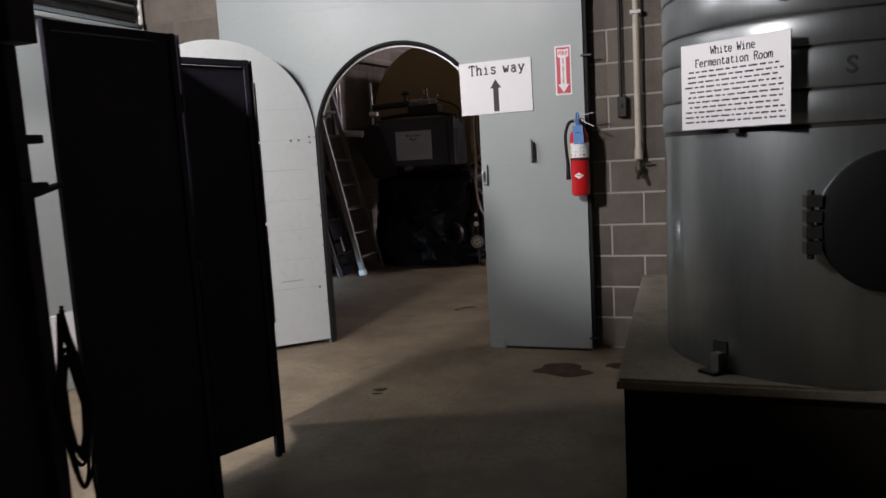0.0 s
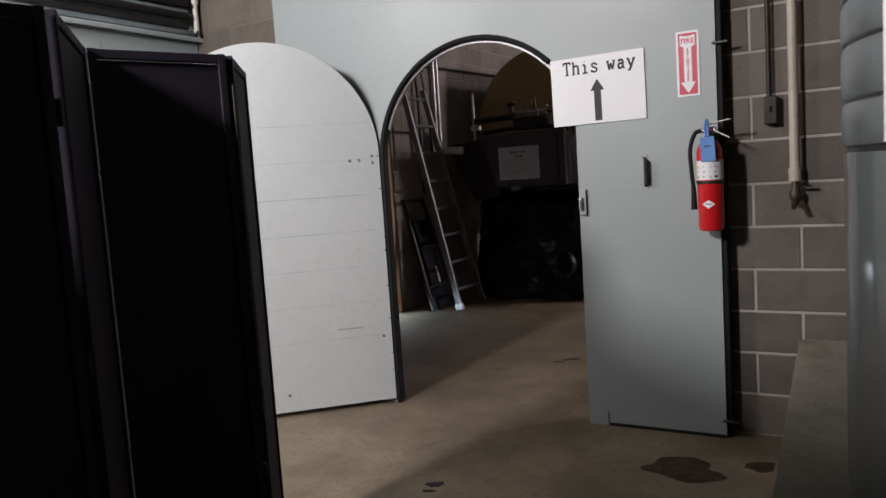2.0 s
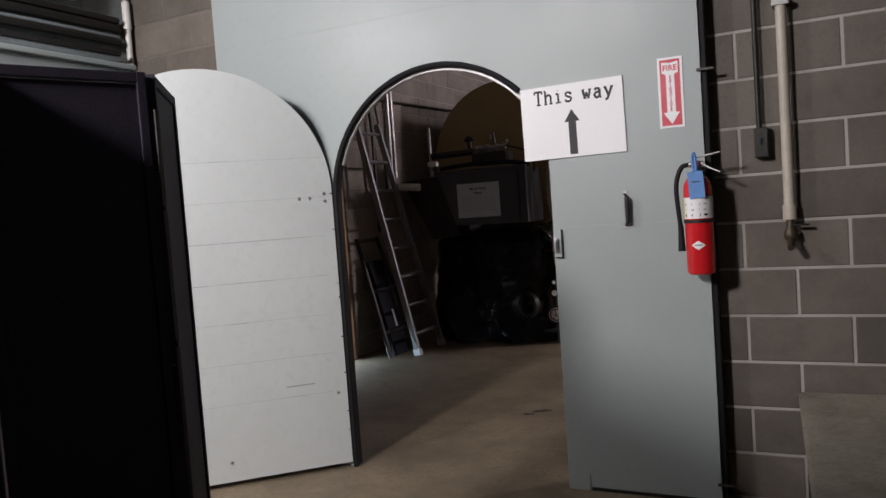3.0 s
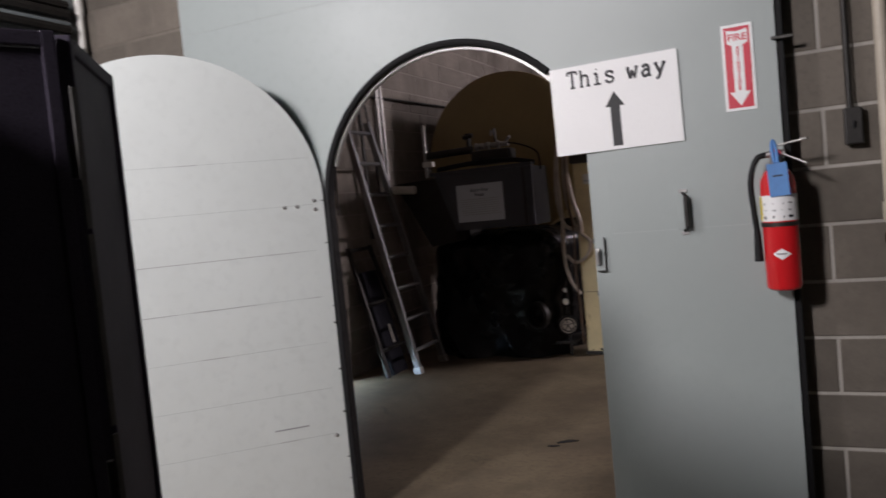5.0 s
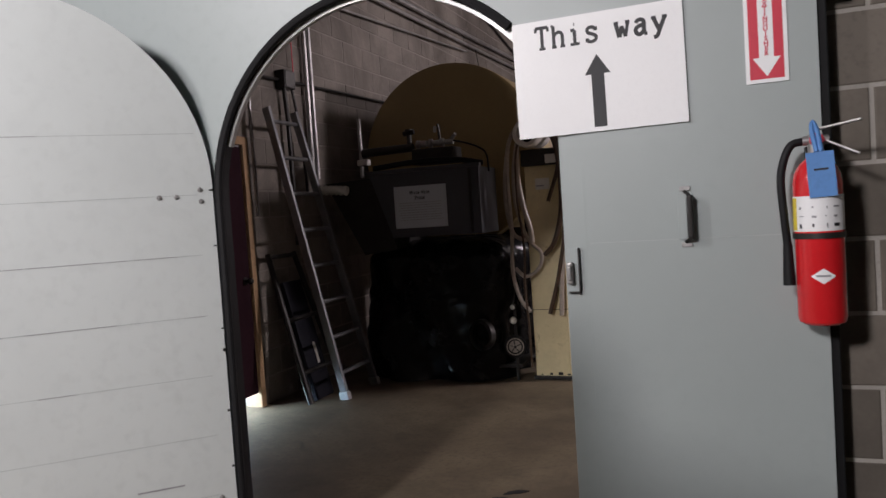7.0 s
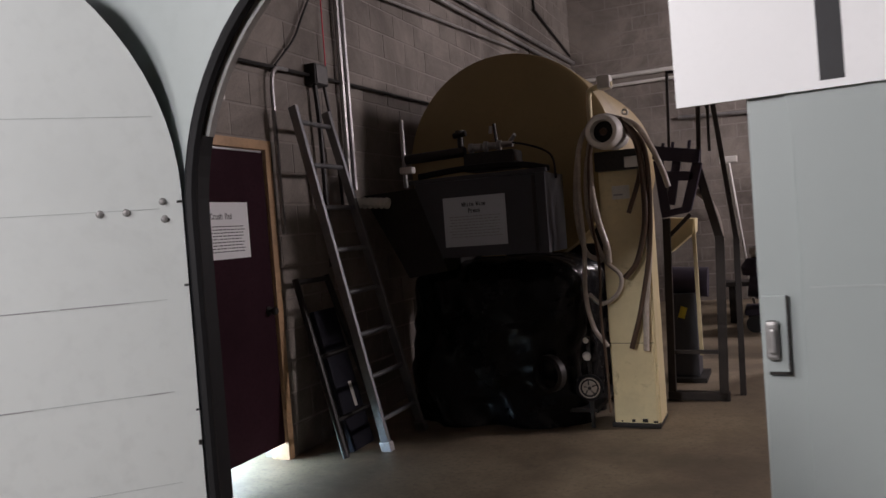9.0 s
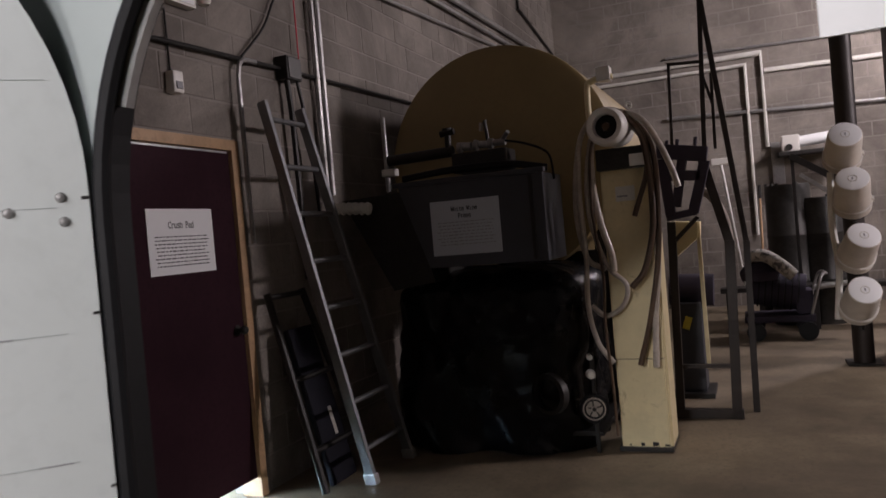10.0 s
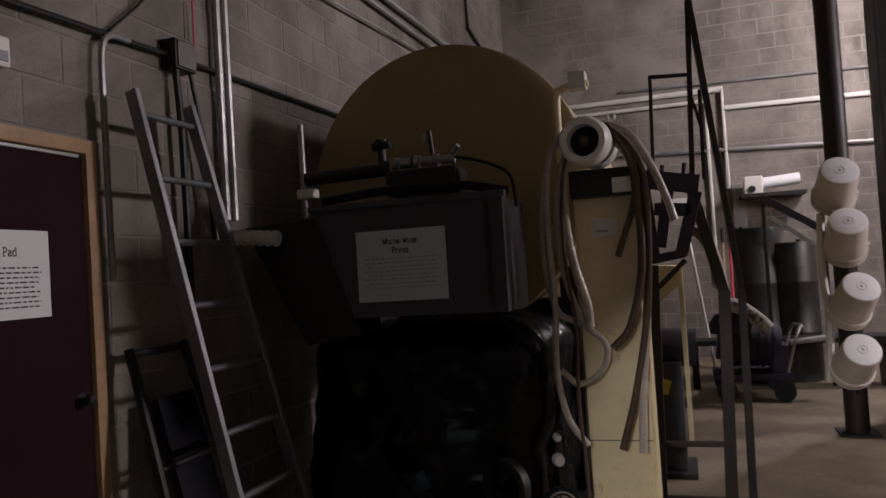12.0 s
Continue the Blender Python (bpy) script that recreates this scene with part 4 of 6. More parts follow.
# ---------------------------------------------------------------- equipment rack with cables
rack = thing("equipment_rack", (-1.6, 0.95, 0), "dark equipment rack hung with looped black cables", "rack")
RX, RY = -1.372, 1.19
part("cabinet", boxed((-1.95, 0.30, 0.0), (-1.392, 1.205, 1.82), 0.008), M_BLACK, rack)
# unseen block added above the rack to keep the rear lamp off the lower tank
part("upper_compartment", boxed((-1.56, 0.25, 1.825), (-1.392, 1.15, 2.36), 0.008), M_BLACK, rack)
part("top_shelf", boxed((-1.60, 1.205, 1.67), (-1.33, 1.29, 1.95), 0.008), M_BLACK, rack)
part("side_plate", boxed((-1.45, 1.205, 0.0), (-1.357, 1.245, 1.665), 0.006), M_BLACK, rack)
for z in (1.42, 1.30):
    part("arm", boxed((RX - 0.03, RY + 0.0, z), (RX + 0.035, RY + 0.085, z + 0.022), 0.004), M_BLACK, rack)
part("strut", rod(bmesh.new(), (RX, RY + 0.06, 1.29), (-1.465, 1.43, 1.31), 0.010, 8), M_BLACK, rack)
rng = random.Random(11)
cx, cy = RX + 0.045, RY + 0.07
for i in range(9):
    w, zt, zb = rng.uniform(0.02, 0.05), rng.uniform(0.86, 1.0), rng.uniform(0.47, 0.62)
    side = [(-0.25, zt), (0.5, zt - 0.10), (1.0, (zt + zb) / 2 + rng.uniform(-0.05, 0.05)), (0.7, zb + 0.06), (0.0, zb), (-0.8, zb + 0.08), (-1.0, (zt + zb) / 2), (-0.6, zt - 0.08), (-0.25, zt)]
    pts = [(cx + 0.66 * w * a + rng.uniform(-0.004, 0.004), cy + 0.75 * w * a + rng.uniform(-0.004, 0.004), z) for a, z in side]
    part("cable", tube(bmesh.new(), pts, 0.0045, 6, 6), M_RUBBER, rack, "looped black cable", True)
bm = bmesh.new()
tube(bm, [(cx + 0.01, cy + 0.02, 0.54), (cx + 0.015, cy + 0.025, 0.44)], 0.005, 6)
box(bm, (cx - 0.005, cy + 0.005, 0.36), (cx + 0.028, cy + 0.038, 0.45), 0.008)
part("plug", bm, M_RUBBER, rack, "black cable plug")

# ---------------------------------------------------------------- pipes high on the side wall
XW = -3.92
for z, r, mat in ((2.66, 0.022, M_IRON), (2.61, 0.028, M_IRON), (2.555, 0.018, M_DUCT), (2.53, 0.026, M_IRON)):
    cp = thing("cable_run", (XW, 2.5, z), "dark horizontal conduit strapped to the side wall", "conduit", "conduits on the side wall")
    part("conduit", tube(bmesh.new(), [(XW + 0.05, 0.5, z - 0.06), (XW + 0.05, 4.0, z), (XW + 0.05, 4.57, z)], r, 8), mat, cp, smooth=True)
    part("strap", boxed((XW - 0.004, 3.3, z - r - 0.006), (XW + 0.05 + r + 0.003, 3.33, z + r + 0.006), 0.002), M_GALV, cp)
tray = thing("wall_trunking", (XW, 3.0, 2.44), "grey sheet metal trunking along the side wall", "trunking")
part("trough", boxed((XW, 0.5, 2.395), (XW + 0.10, 4.52, 2.45), 0.006), M_DUCT, tray)
part("lip", boxed((XW + 0.10, 0.5, 2.43), (XW + 0.115, 4.52, 2.46), 0.003), M_IRON, tray)
ledge = thing("wall_cabinet", (XW, 3.3, 1.4), "pale blue-grey painted cabinet against the side wall", "cabinet")
part("body", boxed((XW, 2.2, 0.0), (XW + 0.42, 4.3, 2.27), 0.012), M_PANEL, ledge)
part("cornice", boxed((XW, 2.18, 2.27), (XW + 0.45, 4.32, 2.30), 0.006), M_PANEL, ledge)
# whiter panel across the lower part of the cabinet front
part("drawer_front", boxed((XW + 0.42, 2.3, 0.20), (XW + 0.432, 4.2, 0.49), 0.004), M_WHITE, ledge, "white panel low on the cabinet front")
for y in (2.9, 3.6):
    part("door_gap", boxed((XW + 0.419, y, 0.52), (XW + 0.4215, y + 0.004, 2.2)), M_GREYINK, ledge)
pv = thing("drain_pipe", (XW, 4.0, 2.8), "pale plastic pipe with an elbow on the side wall", "pipe")
part("run", tube(bmesh.new(), [(XW + 0.07, 1.0, 2.62), (XW + 0.07, 4.26, 2.745)], 0.024, 12), M_PVC, pv, smooth=True)
part("riser", tube(bmesh.new(), [(XW + 0.07, 4.27, 2.76), (XW + 0.07, 4.27, 4.0)], 0.024, 12), M_PVC, pv, smooth=True)
part("elbow", tube(bmesh.new(), [(XW + 0.07, 4.20, 2.742), (XW + 0.07, 4.255, 2.748), (XW + 0.07, 4.27, 2.765), (XW + 0.07, 4.27, 2.83)], 0.031, 12), M_PVC, pv, smooth=True)
part("coupling", tube(bmesh.new(), [(XW + 0.07, 3.66, 2.722), (XW + 0.07, 3.70, 2.7235)], 0.028, 12), M_GREYINK, pv, smooth=True)
vp = thing("vent_pipe", (XW, 4.6, 2.4), "white plastic vent pipe hanging in the corner", "pipe")
part("upper", tube(bmesh.new(), [(XW + 0.05, 4.645, 2.78), (XW + 0.05, 4.645, 4.0)], 0.014, 10), M_GREYINK, vp, smooth=True)
part("socket", rod(bmesh.new(), (XW + 0.05, 4.645, 2.62), (XW + 0.05, 4.645, 2.79), 0.026, 12), M_PVC, vp, smooth=True)
part("tail", rod(bmesh.new(), (XW + 0.05, 4.645, 2.39), (XW + 0.05, 4.645, 2.62), 0.019, 12), M_PVC, vp, smooth=True)

# ---------------------------------------------------------------- marks on the floor


def blot(name, x, y, r, label, squash=0.6, turn=0.0, seedn=0, mat=None):
    rng = random.Random(seedn)
    n = 28
    ph = [rng.uniform(0, 6.3) for _ in range(4)]
    out = []
    for i in range(n):
        t = 2 * math.pi * i / n
        k = r * (1 + 0.18 * math.sin(2 * t + ph[0]) + 0.13 * math.sin(3 * t + ph[1]) + 0.09 * math.sin(5 * t + ph[2]) + 0.06 * math.sin(7 * t + ph[3]))
        out.append((k * math.cos(t), k * squash * math.sin(t)))
    ob = part(name, prism(bmesh.new(), out, Matrix.Translation((x, y, 0.0)) @ Euler((0, 0, turn)).to_matrix().to_4x4(), 0.0025), mat or M_STAIN)
    return tagged(ob, label, "stain")


blot("floor_stain", -1.555, 3.60, 0.035, "small black tar blot on the concrete floor", 0.8, 0.3, 1, M_INK)
blot("floor_stain", -1.545, 3.53, 0.028, "small black tar blot on the concrete floor", 0.4, 0.1, 2, M_INK)
blot("floor_stain", -1.74, 5.83, 0.05, "small black tar blot on the concrete floor", 0.5, 0.5, 3, M_INK)
blot("floor_stain", -1.80, 5.74, 0.03, "small black tar blot on the concrete floor", 0.5, 0.2, 4, M_INK)
blot("damp_patch", -0.60, 4.14, 0.16, "dark damp patch on the concrete floor", 0.8, 0.4, 5)
blot("damp_patch", -0.30, 4.28, 0.07, "dark damp patch on the concrete floor", 0.7, 0.2, 6)

# ---------------------------------------------------------------- hall: exit door in the side wall
WX = -4.12
ALIGN[0] = Matrix.Translation((0.055, -0.045, 0)) @ Matrix.Diagonal((1, 1, 0.988, 1))
exit_door = thing("hall_door", (WX, 6.72, 0), "dark maroon painted steel door in a pine frame", "door")
part("leaf", boxed((WX - 0.055, 6.264, 0.112), (WX - 0.010, 7.168, 1.985), 0.003), M_MAROON, exit_door)
for n, lo, hi in (("jamb", (WX - 0.12, 6.212, 0.0), (WX + 0.014, 6.262, 2.005)), ("jamb", (WX - 0.12, 7.170, 0.0), (WX + 0.014, 7.228, 2.005)), ("head", (WX - 0.12, 6.212, 1.988), (WX + 0.016, 7.228, 2.048))):
    part(n, boxed(lo, hi, 0.004), M_WOOD, exit_door, "worn pine door frame")
part("seal", boxed((WX - 0.010, 6.30, 1.972), (WX - 0.006, 7.15, 1.984)), M_GALV, exit_door, "bent metal weather strip")
for z in (1.70, 0.93):
    bm = bmesh.new()
    rod(bm, (WX - 0.003, 6.268, z - 0.055), (WX - 0.003, 6.268, z + 0.055), 0.010, 10)
    box(bm, (WX - 0.011, 6.268, z - 0.05), (WX - 0.007, 6.30, z + 0.05))
    part("hinge", bm, M_IRON, exit_door)
bm = bmesh.new()
lathe(bm, [(0, 0.065), (0.018, 0.062), (0.026, 0.048), (0.022, 0.034), (0.010, 0.026), (0.010, 0.006), (0.03, 0.004), (0.03, 0.0), (0, 0)], 18, Matrix.Translation((WX - 0.010, 7.11, 0.97)) @ Euler((0, radians(90), 0)).to_matrix().to_4x4())
part("knob", bm, M_IRON, exit_door, "dark round door knob", True)
m = facing(WX - 0.009, 6.735, 1.49, 90)
cs = board("door_sign", m, 0.478, 0.335, "white printed sign on the maroon door", t=0.003)
title("Crush Pad", 0.085, 0.031, 0.0205, m, cs, 0.0032, 0.0026)
text_bars(m, cs, -0.20, 0.20, 0.022, 0.0185, 9, 0.003, 0.0058)

# outside the door: yard ground and sky glow seen through the gap
tagged(part("yard_ground", boxed((-9.0, 3.0, -0.25), (-4.61, 11.0, -0.03)), M_CONC), "pale concrete yard outside the door", "ground", kind="structure")
M_DAY = glow("daylight", (0.80, 0.91, 1.0), 15.0)
tagged(part("backdrop", boxed((-9.1, 3.0, -0.3), (-9.0, 11.0, 4.0)), M_DAY), "bright daylight outside the door", "backdrop", kind="structure")

# exit sign and devices over the door
es = thing("exit_sign", (WX, 6.80, 2.76), "lit white exit sign with red letters", "exit sign")
m = facing(WX + 0.03, 6.775, 2.815, 90)
part("housing", flat(m, -0.155, -0.09, 0.155, 0.10, -0.028, 0.025), M_BUCKET, es)
part("face", flat(m, -0.14, -0.075, 0.14, 0.085, 0.025, 0.028), M_WHITE, es)
letters("lettering", "EXIT", 0.15, m @ Matrix.Translation((0, 0.0, 0.0295)), glow("exit_red", (1.0, 0.05, 0.08), 1.3), es, "glowing red letters", thick=0.002)
part("lamp_head", lathe(bmesh.new(), [(0, 0.06), (0.03, 0.055), (0.042, 0.03), (0.03, 0.0), (0, 0)], 18, Matrix.Translation((WX + 0.06, 6.99, 2.76))), M_BUCKET, es, "small round lamp head", True)
det = thing("wall_detector", (WX, 6.74, 2.31), "small white detector box on the block wall", "detector")
part("case", boxed((WX - 0.007, 6.71, 2.25), (WX + 0.055, 6.785, 2.365), 0.012), M_BUCKET, det)
part("lens", boxed((WX + 0.053, 6.725, 2.27), (WX + 0.06, 6.77, 2.31), 0.003), M_GREYINK, det)
part("wire", tube(bmesh.new(), [(WX + 0.01, 6.74, 2.36), (WX + 0.01, 6.735, 2.69)], 0.005, 6), M_IRON, det)

XH = WX + 0.03


def conduit(label, paths, mat=None, name="wall_conduit"):
    ob = thing(name, tuple(paths[0][0][0]), label, "conduit")
    for pts, r, c in paths:
        part("tube", tube(bmesh.new(), pts, r, 8, c), mat or M_GALV, ob, smooth=True)
    return ob


conduit("grey steel conduit running along the block wall", [([(XH, 5.0, 2.47), (XH, 6.3, 2.50), (XH, 7.70, 2.545)], 0.014, 0), ([(XH, 7.86, 2.55), (XH, 9.65, 2.59), (XH, 12.6, 2.66)], 0.013, 0)], M_IRON)
conduit("bent grey conduit beside the maroon door", [([(XH + 0.02, 7.42, 2.53), (XH + 0.02, 7.30, 2.52), (XH + 0.02, 7.25, 2.44), (XH + 0.02, 7.245, 2.2), (XH + 0.02, 7.25, 1.45)], 0.014, 4)])
conduit("slack dark cable slung up the wall", [([(XH, 7.32, 2.55), (XH, 7.55, 2.76), (XH, 7.68, 2.95), (XH, 7.85, 3.2)], 0.008, 5)], M_IRON)
conduit("pair of tall galvanised pipes on the wall", [([(XH + 0.01, 8.12, 1.75), (XH + 0.01, 8.12, 5.2)], 0.022, 0), ([(XH + 0.01, 8.20, 1.75), (XH + 0.01, 8.20, 5.2)], 0.020, 0)])
conduit("thin red wire hanging on the wall", [([(XH, 7.93, 2.55), (XH, 7.93, 5.0)], 0.005, 0)], M_SIGNRED)
conduit("dark drop conduits below the junction box", [([(XH + 0.02, 7.74, 2.48), (XH + 0.03, 7.75, 2.2), (XH + 0.03, 7.76, 1.2)], 0.018, 0), ([(XH + 0.03, 7.84, 2.48), (XH + 0.05, 7.90, 2.1), (XH + 0.04, 7.96, 1.6)], 0.012, 5)], M_IRON)
conduit("pale pipes running high along the block wall", [([(XH + 0.02, 8.8, 3.74), (XH + 0.02, 10.0, 3.78), (XH + 0.02, 15.4, 3.95)], 0.030, 0), ([(XH + 0.02, 8.8, 3.62), (XH + 0.02, 15.4, 3.80)], 0.022, 0), ([(XH + 0.02, 8.6, 3.35), (XH + 0.02, 12.5, 3.62)], 0.012, 0)])
conduit("thin drop conduit high on the wall", [([(XH, 13.3, 5.6), (XH, 13.4, 4.35), (XH, 15.3, 4.05)], 0.016, 0)], M_IRON)
coil = thing("cable_coil", (XH + 0.06, 12.9, 3.16), "coil of black cable hung on the wall pipes", "cable coil")
for i in range(5):
    rng = random.Random(30 + i)
    w, h = 0.17 + rng.uniform(-0.03, 0.02), 0.15 + rng.uniform(-0.03, 0.02)
    part("loop", tube(bmesh.new(), [(XH + 0.04 + 0.018 * i, 12.9 + w * math.cos(a), 3.16 + h * math.sin(a) + 0.02 * math.sin(3 * a + i)) for a in (2 * math.pi * k / 20 for k in range(21))], 0.011, 6), M_RUBBER, coil, smooth=True)
part("hanger", tube(bmesh.new(), [(XH + 0.08, 12.9, 3.28), (XH + 0.06, 12.9, 3.5), (XH + 0.03, 12.9, 3.72)], 0.006, 6), M_IRON, coil)
jb = thing("junction_box", (XH, 7.78, 2.54), "grey metal junction box on the block wall", "junction box")
part("body", boxed((WX - 0.007, 7.70, 2.475), (WX + 0.085, 7.86, 2.625), 0.008), M_IRON, jb)
part("cover", boxed((WX + 0.085, 7.71, 2.485), (WX + 0.093, 7.85, 2.615), 0.003), M_DULL, jb)

# ---------------------------------------------------------------- ladder against the wall
lad = thing("ladder", (-3.56, 7.6, 0), "aluminium straight ladder leaning on the block wall", "ladder")
LT, LB = (Vector((-3.95, 7.28, 2.26)), Vector((-3.555, 7.455, 0.015)))
RT, RB = (Vector((-3.95, 7.66, 2.26)), Vector((-3.552, 7.955, 0.015)))
for top, bot in ((LT, LB), (RT, RB)):
    bm = boxed((-0.034, -0.013, 0.0), (0.034, 0.013, (top - bot).length), 0.004)
    d = (top - bot).normalized()
    yv = Vector((0.25, 1, 0.0))
    yv = (yv - d * yv.dot(d)).normalized()
    xv = yv.cross(d)
    mm = Matrix((xv, yv, d)).transposed().to_4x4()
    mm.translation = bot
    bmesh.ops.transform(bm, matrix=mm, verts=bm.verts)
    part("rail", bm, M_ALU, lad)
    bm = boxed((-0.045, -0.02, -0.012), (0.045, 0.02, 0.05), 0.006)
    bmesh.ops.transform(bm, matrix=mm, verts=bm.verts)
    part("shoe", bm, M_GALV, lad, "worn metal foot shoe")
for i in range(8):
    f = 0.955 - i * 0.1245
    part("rung", rod(bmesh.new(), LB.lerp(LT, f), RB.lerp(RT, f), 0.0165, 10), M_ALU, lad, smooth=True)

# dark folded trestle leaning behind the ladder
tr = thing("folded_trestle", (-3.9, 7.5, 0), "dark folded trestle leaning behind the ladder", "trestle")
for y0, y1 in ((7.30, 7.22), (7.66, 7.74)):
    bm = bmesh.new()
    tube(bm, [(-4.05, y0, 1.15), (-3.72, y1, 0.02)], 0.022, 8)
    part("leg", bm, M_IRON, tr, smooth=True)
for f in (0.02, 0.45, 0.8):
    part("bar", rod(bmesh.new(), (-4.05 + 0.33 * f, 7.30 - 0.08 * f, 1.15 - 1.13 * f), (-4.05 + 0.33 * f, 7.66 + 0.08 * f, 1.15 - 1.13 * f), 0.018, 8), M_IRON, tr, smooth=True)
bm = boxed((-0.02, -0.13, 0.0), (0.02, 0.13, 0.95), 0.01)
bmesh.ops.transform(bm, matrix=Matrix.Translation((-3.78, 7.52, 0.0)) @ Euler((0, radians(-14), 0)).to_matrix().to_4x4(), verts=bm.verts)
part("board", bm, M_NAVY, tr, "dark navy board")
bm = boxed((0.021, 0.02, 0.27), (0.023, 0.052, 0.44))
bmesh.ops.transform(bm, matrix=Matrix.Translation((-3.78, 7.52, 0.0)) @ Euler((0, radians(-14), 0)).to_matrix().to_4x4(), verts=bm.verts)
part("sticker", bm, M_PVC, tr, "pale sticker")

# ---------------------------------------------------------------- wine press
hall(0.975, -0.025, 0.0, 0.008)
press = thing("wine_press", (-3.05, 9.5, 0), "large wine press with a tan drum and grey trough", "wine press")
DC = (-3.07, 1.90)
bm = bmesh.new()
prof = [(0, -0.035), (0.55, -0.032), (0.80, -0.015), (0.828, 0.0), (0.832, 0.02), (0.832, 2.0), (0.80, 2.05), (0, 2.08)]
lathe(bm, prof, 96, Matrix.Translation((DC[0], 8.82, DC[1])) @ Euler((radians(-90), 0, 0)).to_matrix().to_4x4())
part("drum", bm, M_TAN, press, "tan painted drum end", True)
bm = bmesh.new()
prism(bm, [(-3.47, 1.735), (-3.46, 1.70), (-3.29, 1.215), (-2.535, 1.215), (-2.535, 1.735)], Matrix.Translation((0, 8.40, 0)) @ UP, 0.45)
part("trough", bm, M_GREY, press, "grey steel trough")
part("trough_rim", boxed((-3.50, 7.93, 1.735), (-2.52, 7.985, 1.765), 0.006), M_GREY, press)
part("trough_flange", boxed((-2.62, 7.938, 1.23), (-2.60, 7.952, 1.72)), M_IRON, press)
for z in (1.785, 1.80):
    part("drip_hose", tube(bmesh.new(), [(-3.46, 8.02, z), (-3.1, 7.98, z + 0.02), (-2.75, 8.0, z + 0.015), (-2.52, 8.03, z - 0.03)], 0.014, 8, 5), M_RUBBER, press, "black hose on the trough", True)
bm = bmesh.new()
prism(bm, [(-3.95, 1.70), (-3.62, 1.08), (-3.32, 1.12), (-3.49, 1.72)], Matrix.Translation((0, 8.8, 0)) @ UP, 0.72)
part("side_chute", bm, M_IRON, press, "dark side chute")
for x in (-3.75, -2.42):
    part("leg", boxed((x - 0.05, 9.0, 0.0), (x + 0.05, 9.1, 1.5), 0.006), M_IRON, press)
    part("leg", boxed((x - 0.05, 10.5, 0.0), (x + 0.05, 10.6, 1.5), 0.006), M_IRON, press)
part("cross_beam", boxed((-3.8, 8.98, 1.10), (-2.40, 9.12, 1.22), 0.008), M_IRON, press)
for z in (0.45, 0.95):
    part("hatch_panel", boxed((-3.7, 9.13, z - 0.4), (-2.47, 9.16, z + 0.15), 0.006), M_IRON, press)
# valves above the trough
part("supply_pipe", rod(bmesh.new(), (-3.66, 8.25, 1.945), (-3.19, 8.25, 1.955), 0.036, 14), M_IRON, press, "dark iron supply pipe", True)
bm = bmesh.new()
rod(bm, (-3.22, 8.25, 1.95), (-3.22, 8.25, 2.06), 0.022, 10)
rod(bm, (-3.27, 8.25, 2.075), (-3.175, 8.25, 2.085), 0.022, 10)
lathe(bm, [(0, 0), (0.034, 0.0), (0.034, 0.018), (0, 0.02)], 16, Matrix.Translation((-3.22, 8.25, 2.09)))
part("gate_valve", bm, M_IRON, press, "dark gate valve", True)
bm = bmesh.new()
for x, r, w in ((-3.14, 0.034, 0.03), (-3.09, 0.028, 0.06), (-3.03, 0.036, 0.025), (-2.98, 0.024, 0.06), (-2.93, 0.034, 0.03), (-2.87, 0.022, 0.08)):
    part("pipe_fitting", rod(bmesh.new(), (x - w / 2, 8.25, 1.975), (x + w / 2, 8.25, 1.972), r, 12), M_GALV, press, "shiny pipe fitting", True)
part("lever", rod(bmesh.new(), (-2.945, 8.25, 1.98), (-2.955, 8.24, 2.125), 0.012, 8), M_IRON, press, "upright valve lever")
part("lever_cap", rod(bmesh.new(), (-2.985, 8.24, 2.06), (-2.98, 8.24, 2.11), 0.014, 8), M_GALV, press)
part("side_fitting", rod(bmesh.new(), (-2.85, 8.25, 1.99), (-2.80, 8.22, 2.03), 0.014, 8), M_GALV, press)
part("motor_box", boxed((-3.17, 8.15, 1.80), (-2.80, 8.36, 1.93), 0.015), M_IRON, press, "dark actuator box")
part("air_line", tube(bmesh.new(), [(-2.83, 8.24, 1.98), (-2.72, 8.22, 1.95), (-2.6, 8.2, 1.90), (-2.54, 8.2, 1.84), (-2.52, 8.18, 1.7)], 0.008, 6, 5), M_RUBBER, press, "thin black air line", True)
part("sight_tube", rod(bmesh.new(), (-3.675, 8.24, 1.74), (-3.675, 8.24, 2.24), 0.017, 12), M_GALV, press, "upright steel sight tube", True)
part("tube_clamp", boxed((-3.70, 8.20, 1.84), (-3.60, 8.27, 1.89), 0.008), M_PVC, press)
part("ribbed_hose", tube(bmesh.new(), [(-3.95, 7.98, 1.65), (-3.82, 7.97, 1.645), (-3.69, 7.98, 1.63)], 0.033, 12), M_PVC, press, "pale ribbed hose end", True)
for i in range(6):
    part("hose_rib", rod(bmesh.new(), (-3.94 + 0.045 * i, 7.978, 1.649 - 0.004 * i), (-3.925 + 0.045 * i, 7.978, 1.649 - 0.004 * i), 0.041, 12), M_PVC, press, smooth=True)
part("motor_pipe", tube(bmesh.new(), [(-2.36, 8.62, 1.95), (-2.36, 8.62, 2.28), (-2.33, 8.62, 2.33), (-2.25, 8.62, 2.345), (-2.19, 8.62, 2.345)], 0.02, 10, 3), M_CREAM, press, "cream pipe over the drum", True)
part("pipe_box", boxed((-2.29, 8.58, 2.32), (-2.20, 8.68, 2.41), 0.008), M_PVC, press, "pale fitting at the pipe end")
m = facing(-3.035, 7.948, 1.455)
ws = board("press_sign", m, 0.448, 0.335, "white printed information sheet, coloured grey for the shade on the trough", M_SHEET, 0.002)
